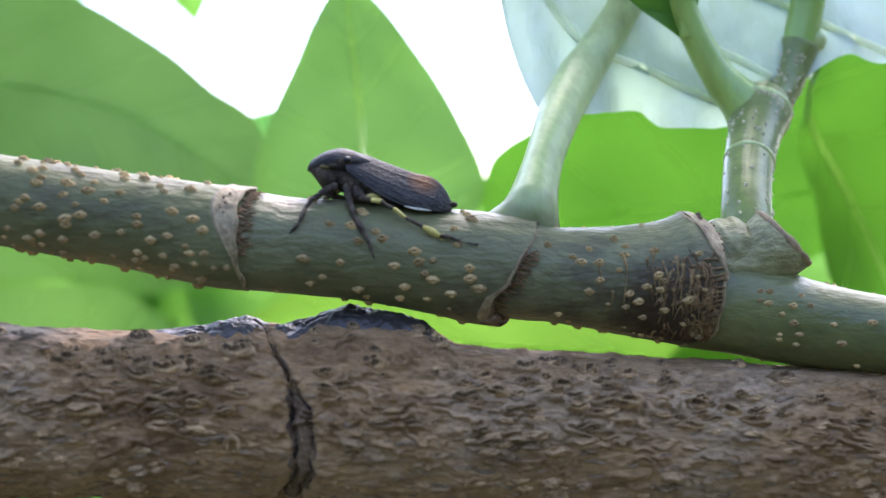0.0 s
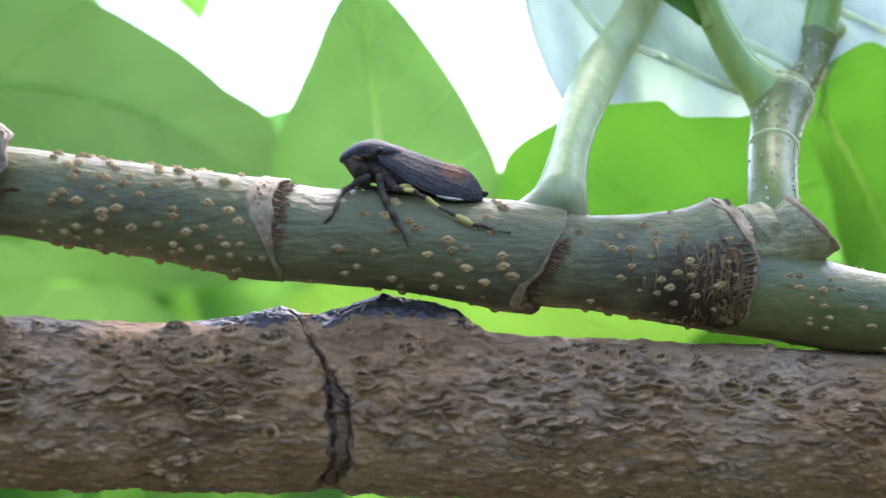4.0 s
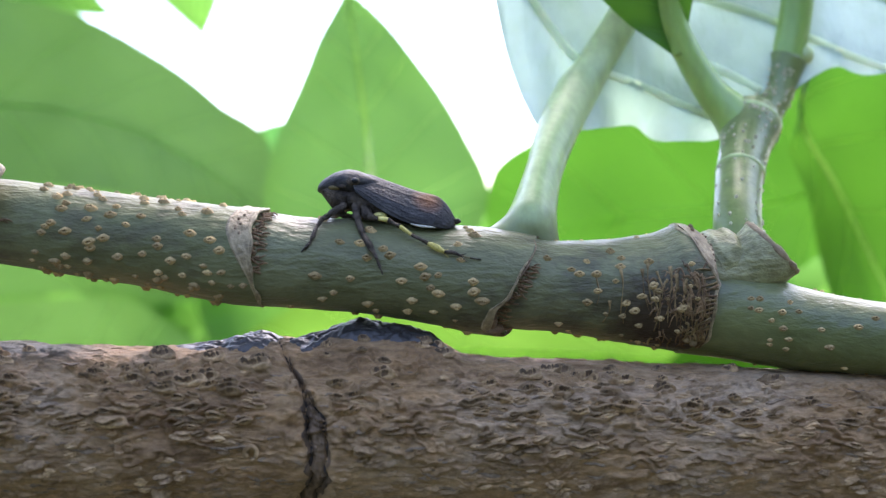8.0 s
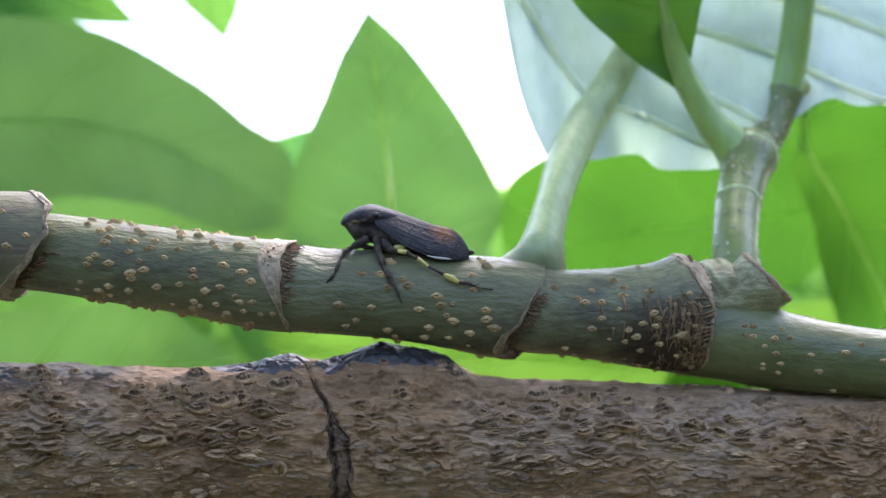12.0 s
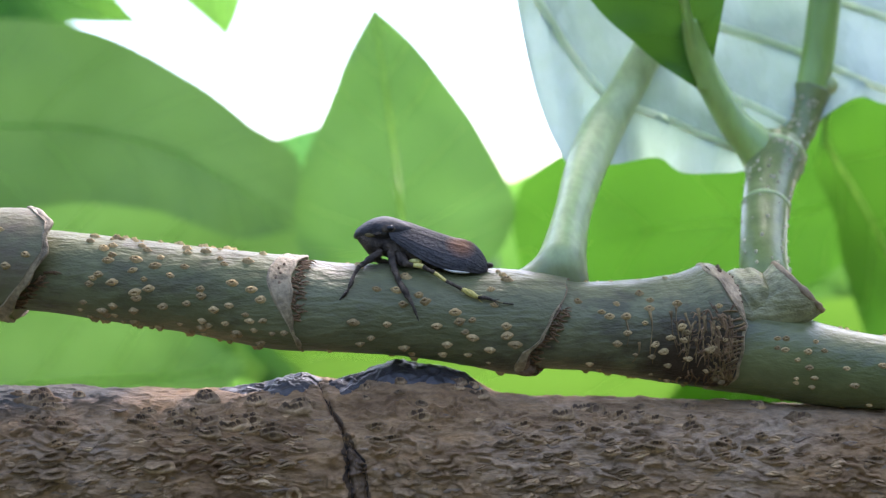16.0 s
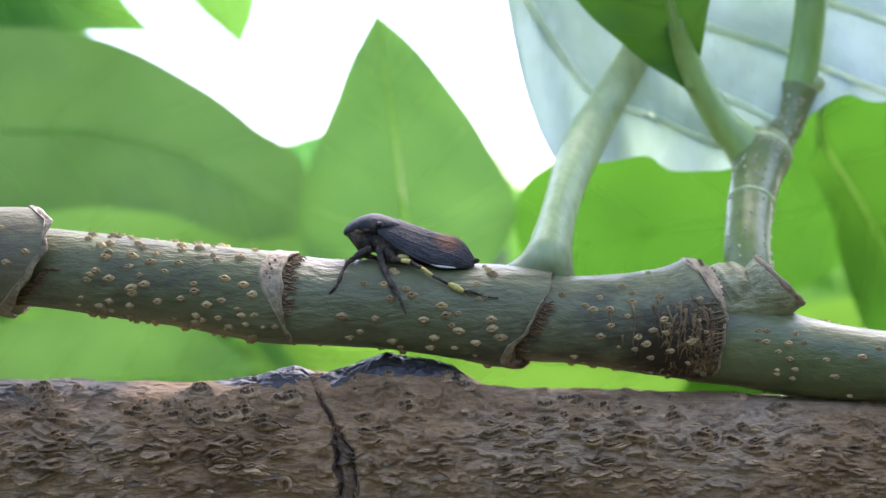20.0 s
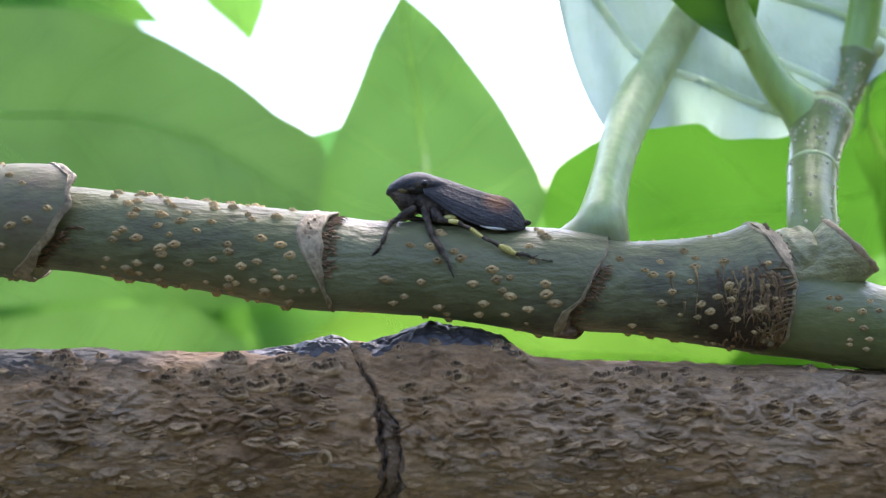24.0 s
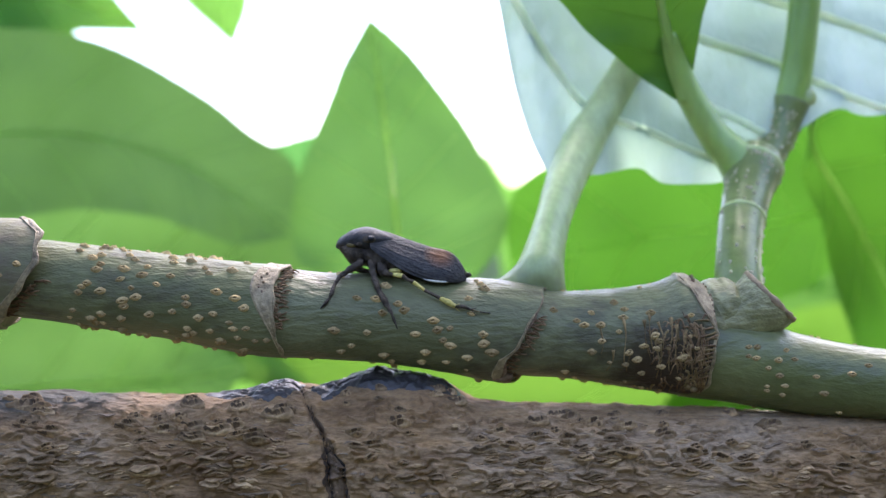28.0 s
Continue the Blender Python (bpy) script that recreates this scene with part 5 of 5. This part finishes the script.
        rib = [p0 - d * ln / 2, p0 + (0, 0, 2), p0 + d * ln / 2]
        rows, _, _ = leaf_points(rib, (0.5, w * ln, 0.2), (0.5, w * ln, 0.2), (rng.normal(0, 0.35), -1, rng.normal(0.2, 0.4)), cup=0.1, wave=0.5, n=12, m=3, seed=k)
        bits.append(leaf_mesh(rows))
    alone("far_foliage", joined(*bits), LEAF_FAR, (0, 450, -80), "soft bright green mass of leaves in the distance", "foliage", "", "stuff")
    # unseen dark leaves added at the sides and behind, to block sky light
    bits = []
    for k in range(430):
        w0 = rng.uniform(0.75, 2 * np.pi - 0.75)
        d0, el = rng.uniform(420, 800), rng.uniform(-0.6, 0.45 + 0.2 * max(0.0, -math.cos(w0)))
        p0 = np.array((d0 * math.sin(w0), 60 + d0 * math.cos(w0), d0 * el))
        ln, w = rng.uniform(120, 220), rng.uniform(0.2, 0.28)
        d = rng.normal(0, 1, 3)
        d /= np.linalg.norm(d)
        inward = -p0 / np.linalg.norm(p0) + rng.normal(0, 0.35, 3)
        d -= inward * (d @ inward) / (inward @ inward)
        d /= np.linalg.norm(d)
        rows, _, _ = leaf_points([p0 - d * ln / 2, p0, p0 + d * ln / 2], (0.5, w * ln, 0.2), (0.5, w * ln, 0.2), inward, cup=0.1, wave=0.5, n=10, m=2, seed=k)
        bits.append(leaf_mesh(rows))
    # more unseen leaves added overhead, to cut the light from above
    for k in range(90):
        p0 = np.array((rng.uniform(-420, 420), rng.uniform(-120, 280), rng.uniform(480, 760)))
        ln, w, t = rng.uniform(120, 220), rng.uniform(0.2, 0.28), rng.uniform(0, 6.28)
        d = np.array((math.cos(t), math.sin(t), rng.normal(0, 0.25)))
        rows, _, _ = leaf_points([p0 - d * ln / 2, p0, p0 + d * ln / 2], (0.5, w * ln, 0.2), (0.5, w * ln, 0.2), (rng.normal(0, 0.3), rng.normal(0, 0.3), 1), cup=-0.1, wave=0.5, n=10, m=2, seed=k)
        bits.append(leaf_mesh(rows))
    alone("light_blocking_leaves", joined(*bits), LEAF_BLOCKER, (0, -300, -80), "unseen dark leaves added around and overhead to block light", "foliage", "", "stuff")


# ---- the insect ----
BUG = V(-6.0, 90.2, 4.0)


def limb(points, radii, around=10):
    p = curve([(*q, r) for q, r in zip(points, radii)], 6 * len(points))
    return sweep(p[:, :3], p[:, 3], around, up=(0, -1, 0.1), shape=lambda i, t: 0.7 + 0.6 * vnoise(np.cos(t) * 1.8 + p[0, 0], np.sin(t) * 1.8, i * 0.6, 17))


def build_bug():
    bug = thing("planthopper", BUG, "dark brown planthopper with yellow-banded hind legs on the twig", "insect", kind="")
    yc = BUG[1]

    def loft(st, n, around, up=(0, 0, 1), power=1.0):
        """Stations x, z low, z high, half width."""
        s = curve(st, n)
        a = np.linspace(0, 2 * np.pi, around, endpoint=False)
        rings = []
        for x, lo, hi, w in s:
            zc, h = (lo + hi) / 2, (hi - lo) / 2
            k = 1 + 0.09 * (fbm(x * 2.2, np.cos(a) * 2, np.sin(a) * 2, 3, 63) - 0.5)
            rings.append(np.stack([np.full(around, x), yc - k * w * np.sin(a), zc + k * h * np.cos(a)], -1))
        v = np.vstack(rings)
        f = grid_faces(n, around, True, True)
        k = len(v)
        v = np.vstack([v, rings[0].mean(0), rings[-1].mean(0)])
        f += [(k, j, (j + 1) % around) for j in range(around)] + [(k + 1, (n - 1) * around + (j + 1) % around, (n - 1) * around + j) for j in range(around)]
        return v, f

    part("abdomen", loft(((-8.2, 4.6, 6.6, 1.5), (-6.6, 4.0, 6.2, 1.6), (-4, 3.45, 5.4, 1.5), (-1.6, 3.2, 4.5, 1.1), (0.2, 3.25, 3.7, 0.35)), 30, 20), CHITIN, bug, "dark brown abdomen")
    part("abdomen_tip", ball((0.75, yc, 3.55), (0.42, 0.3, 0.26), 12, 8), CHITIN, bug, "small dark abdomen tip")
    part("pronotum", loft(((-10.78, 6.25, 6.5, 0.25), (-10.55, 6.1, 6.95, 0.85), (-10.0, 6.05, 7.4, 1.28), (-9.2, 6.0, 7.82, 1.55), (-8.2, 5.9, 8.03, 1.72), (-7.2, 6.1, 7.86, 1.62), (-6.2, 6.3, 7.42, 1.1), (-5.0, 6.3, 6.9, 0.35)), 40, 26), WING, bug, "grey-brown rounded pronotum")
    part("head", loft(((-10.62, 6.3, 6.6, 0.25), (-10.4, 5.95, 6.85, 0.8), (-10.0, 5.4, 7.05, 1.2), (-9.5, 4.75, 7.1, 1.4), (-8.9, 4.55, 6.9, 1.45), (-8.2, 4.85, 6.6, 1.35), (-7.2, 5.0, 6.3, 1.3), (-6.2, 4.6, 5.9, 1.2)), 40, 24), CHITIN, bug, "blunt dark head and chest")
    part("snout_tip", ball((-10.5, yc - 0.15, 6.55), (0.26, 0.5, 0.22), 14, 9), FACE, bug, "reddish brown tip of the head")
    part("face_patch", ball((-9.2, yc - 1.25, 6.5), (0.55, 0.22, 0.26), 14, 9), FACE, bug, "olive yellow cheek patch")
    part("beak", limb(((-9.4, yc, 4.7), (-8.6, yc, 4.2), (-7.6, yc, 4.1)), (0.4, 0.26, 0.12)), CHITIN, bug)
    for s in (-1, 1):
        part("shoulder_plate", ball((-7.75, yc + s * 1.5, 6.95), (0.72, 0.32, 0.36), 16, 10), CHITIN, bug, "dark shoulder plate")
        part("eye", ball((-7.5, yc + s * 1.72, 7.0), (0.3, 0.24, 0.25), 16, 11), EYE_SKIN, bug, "glossy dark eye")
        part("antenna", limb(((-8.4, yc + s * 1.45, 6.6), (-8.75, yc + s * 1.75, 6.5), (-9.0, yc + s * 1.9, 6.55)), (0.2, 0.14, 0.04)), CHITIN, bug)
        # forewings: roofs down either flank, with raised veins
        u, q = np.meshgrid(np.linspace(0, 1, 90), np.linspace(0, 1, 44), indexing="ij")
        top = curve(((-8.0, 7.7), (-6.5, 7.62), (-4.68, 6.95), (-2.45, 6.14), (-0.88, 5.72), (0.0, 5.0), (0.6, 3.95), (0.74, 3.3)), 90)
        low = curve(((-7.5, 6.1), (-6.3, 5.2), (-5.16, 4.42), (-3.85, 3.72), (-2.54, 3.26), (-1.22, 3.08), (-0.12, 2.93), (0.6, 3.05)), 90)
        x = top[:, :1] + (low[:, :1] - top[:, :1]) * q
        z = top[:, 1:] + (low[:, 1:] - top[:, 1:]) * q
        wid = np.interp(u[:, 0], [0, 0.3, 0.7, 1], [1.75, 2.0, 1.6, 0.35])[:, None]
        veins = sum((0.4, 1.0, 0.3, 0.8, 0.5, 1.0)[k] * np.exp(-(((q - 0.10 - 0.15 * k - 0.11 * (u - 0.3) * (k - 2.6) - 0.02 * np.sin(7 * u + 2.3 * k)) / 0.016) ** 2)) for k in range(6))
        cross = sum(np.exp(-(((u - c0 - 0.06 * q) / 0.010) ** 2)) * (q > a0) * (q < a0 + 0.17) for c0, a0 in ((0.45, 0.3), (0.55, 0.15), (0.62, 0.45), (0.7, 0.3), (0.78, 0.6), (0.83, 0.15)))
        y = yc + s * (0.06 + wid * np.sin(q * np.pi / 2) ** 0.8 + (0.065 * np.clip(veins + 0.7 * cross, 0, 1) + 0.08 * (fbm(u * 6, q * 5, s * 2.0, 3, 77) - 0.5)) * np.sin(np.pi * np.clip(u, 0.02, 0.98)) ** 0.3)
        outer = np.stack([x, y, z], -1).reshape(-1, 3)
        inner = np.stack([x, y - s * 0.14, z - 0.03], -1).reshape(-1, 3)
        n = len(outer)
        f = grid_faces(90, 44, False, s > 0) + grid_faces(90, 44, False, s < 0, n)
        for i in range(89):
            for j in (0, 43):
                f.append((i * 44 + j, (i + 1) * 44 + j, n + (i + 1) * 44 + j, n + i * 44 + j))
        for j in range(43):
            for i in (0, 89):
                f.append((i * 44 + j, i * 44 + j + 1, n + i * 44 + j + 1, n + i * 44 + j))
        wing = part("forewing", (np.vstack([outer, inner]), f), WING, bug, "leathery grey-brown forewing with rusty hind edge")
        edge = np.stack([low[46:68, 0], yc + s * (wid[46:68, 0] + 0.07), low[46:68, 1] - 0.03], -1)
        part("wing_margin", sweep(edge, 0.11 * np.sin(np.pi * np.linspace(0.08, 0.92, 22)), 8), CREAM, wing, "thin cream wing edge")
        part("leg_base", ball((-5.5, yc + s * 1.5, 4.1), (0.6, 0.45, 0.28), 14, 9), YELLOW, bug, "yellow leg joint")
        # front leg
        f1 = part("front_leg", limb(((-8.6, yc + s * 1.1, 5.0), (-8.5, yc + s * 1.6, 4.9), (-9.3, yc + s * 2.3, 4.4), (-10.2, yc + s * 2.9, 3.78)), (0.30, 0.29, 0.26, 0.2)), CHITIN, bug)
        part("shin", limb(((-10.2, yc + s * 2.9, 3.8), (-10.55, yc + s * 3.5, 3.1), (-10.72, yc + s * 3.85, 2.55), (-10.95, yc + s * 4.05, 2.05)), (0.19, 0.14, 0.2, 0.09)), CHITIN, f1)
        part("foot", limb(((-10.95, yc + s * 4.05, 2.05), (-11.15, yc + s * 4.17, 1.75), (-11.35, yc + s * 4.27, 1.5), (-11.68, yc + s * 4.32, 1.2)), (0.08, 0.15, 0.13, 0.05)), CHITIN, f1)
        # middle leg
        m1 = part("middle_leg", limb(((-7.5, yc + s * 1.2, 5.0), (-7.45, yc + s * 1.8, 4.5), (-7.25, yc + s * 2.4, 3.7), (-6.85, yc + s * 3.1, 2.6)), (0.35, 0.33, 0.27, 0.23)), CHITIN, bug)
        part("shin", limb(((-6.9, yc + s * 3.05, 2.7), (-6.3, yc + s * 3.55, 1.7), (-5.95, yc + s * 3.8, 1.1), (-5.65, yc + s * 3.95, 0.5)), (0.21, 0.29, 0.19, 0.14)), CHITIN, m1)
        part("foot", limb(((-5.65, yc + s * 3.95, 0.5), (-5.5, yc + s * 4.05, 0.1), (-5.35, yc + s * 4.05, -0.3), (-5.2, yc + s * 4.0, -0.75)), (0.09, 0.13, 0.08, 0.04)), CHITIN, m1)
        # hip of the hind leg
        part("hind_hip", limb(((-6.9, yc + s * 1.0, 4.8), (-6.6, yc + s * 1.7, 4.3), (-6.2, yc + s * 2.25, 3.95)), (0.5, 0.48, 0.3)), CHITIN, bug)
    # hind legs: banded yellow and black, hinged at the hip
    legs = []
    for s in (-1, 1):
        hip = V(-6.2, yc + s * 2.25, 3.95)
        leg = new("hind_leg")
        root = mesh_of("hind_leg", ball((0, 0, 0), (0.36 * MM, 0.3 * MM, 0.3 * MM), 12, 8)[0], ball((0, 0, 0), (1, 1, 1), 12, 8)[1], CHITIN)
        bpy.data.objects.remove(leg)
        leg = new("hind_leg", root)
        leg.parent = bug
        leg["base"] = [float(c) for c in hip]
        rest = pose(*((hip - BUG) * MM))
        leg.matrix_basis = rest
        line = curve((
            (0, 0, -0.05, 0.30), (0.65, 0.05 * s, -0.13, 0.22), (1.4, 0.2 * s, -0.25, 0.26), (1.85, 0.35 * s, -0.55, 0.17), (2.45, 0.5 * s, -0.85, 0.22), (3.3, 0.6 * s, -1.5, 0.17), (4.0, 0.7 * s, -1.87, 0.17),
            (4.6, 0.75 * s, -2.2, 0.22), (5.3, 0.8 * s, -2.55, 0.32), (6.0, 0.82 * s, -2.95, 0.2), (6.65, 0.82 * s, -3.0, 0.21), (7.3, 0.8 * s, -3.25, 0.10), (7.95, 0.8 * s, -3.45, 0.07), (8.9, 0.75 * s, -3.6, 0.08)), 71)
        for a, b, mat, nm in ((0, 5, CHITIN, "thigh_band"), (5, 11, YELLOW, "thigh_band"), (11, 21, CHITIN, "thigh_band"), (21, 27, YELLOW, "shin_band"), (27, 38, CHITIN, "shin_band"), (38, 48, YELLOW, "shin_band"), (48, 60, CHITIN, "shin_band"), (60, 65, FACE, "foot"), (65, 70, CHITIN, "claw")):
            seg = line[a:b + 1]
            piece = part(nm, sweep(seg[:, :3] + hip, seg[:, 3] * 0.85, 10, up=(0, -1, 0.1), shape=lambda i, t: 0.85 + 0.3 * vnoise(np.cos(t) * 1.5 + a, np.sin(t) * 1.5, i * 0.6, 18)), mat, leg, "yellow band" if mat is YELLOW else "black band")
            if nm == "shin_band" and mat is not YELLOW or a == 38:
                q = line[b - 1, :3] + hip
                for side in (-1, 1):
                    part("spine", sweep(curve((q, q + (0.25, 0.05 * s, -0.12 + 0.2 * side), q + (0.5, 0.1 * s, -0.2 + 0.34 * side)), 5), np.linspace(0.07, 0.015, 5), 6, up=(0, -1, 0)), mat, piece)
        legs.append((leg, hip - BUG))
    return bug, legs


# an unseen ground sheet, added dark so that little light bounces up
def build_ground():
    v = []
    n = 24
    for i in range(n):
        for j in range(n):
            x, y = (i / (n - 1) - 0.5) * 400, (j / (n - 1) - 0.5) * 400
            v.append((x, y, 0.02 * math.sin(i * 1.3) * math.cos(j * 1.7)))
    ob = new("ground", mesh_of("ground", v, grid_faces(n, n, False, True), GROUND))
    tagged(ob, "unseen dark ground sheet added under the branches", "ground", kind="structure")


build_ground()
build_branch()
leafy, joints, dots = build_twig()
build_stalks(leafy, joints, dots)
build_near_leaves(leafy)
build_far_leaves()
bug, hind = build_bug()


def motions():
    """The near hind leg is lifted, waved over the head and laid back; the far one stays."""
    leg, at = hind[0]
    # seconds, the swing over the back and the lean towards the near side, in degrees
    swing = ((0, 0, 0), (2.2, 0, 0), (2.4, 20, 14), (2.5, 48, 48), (2.6, 80, 68), (2.7, 95, 60), (2.8, 107, 45), (2.9, 121, 32), (3.0, 132, 20), (3.1, 137, 12), (3.2, 139, 8), (3.3, 137, 5), (3.4, 133, 6), (3.5, 106, 24), (3.65, 60, 34), (3.8, 18, 12), (4.0, 0, 0), (28, 0, 0))
    walk(leg, [(t, pose(*(at * MM)) @ Matrix.Rotation(radians(lean), 4, "X") @ Matrix.Rotation(radians(-up), 4, "Y")) for t, up, lean in swing])


motions()
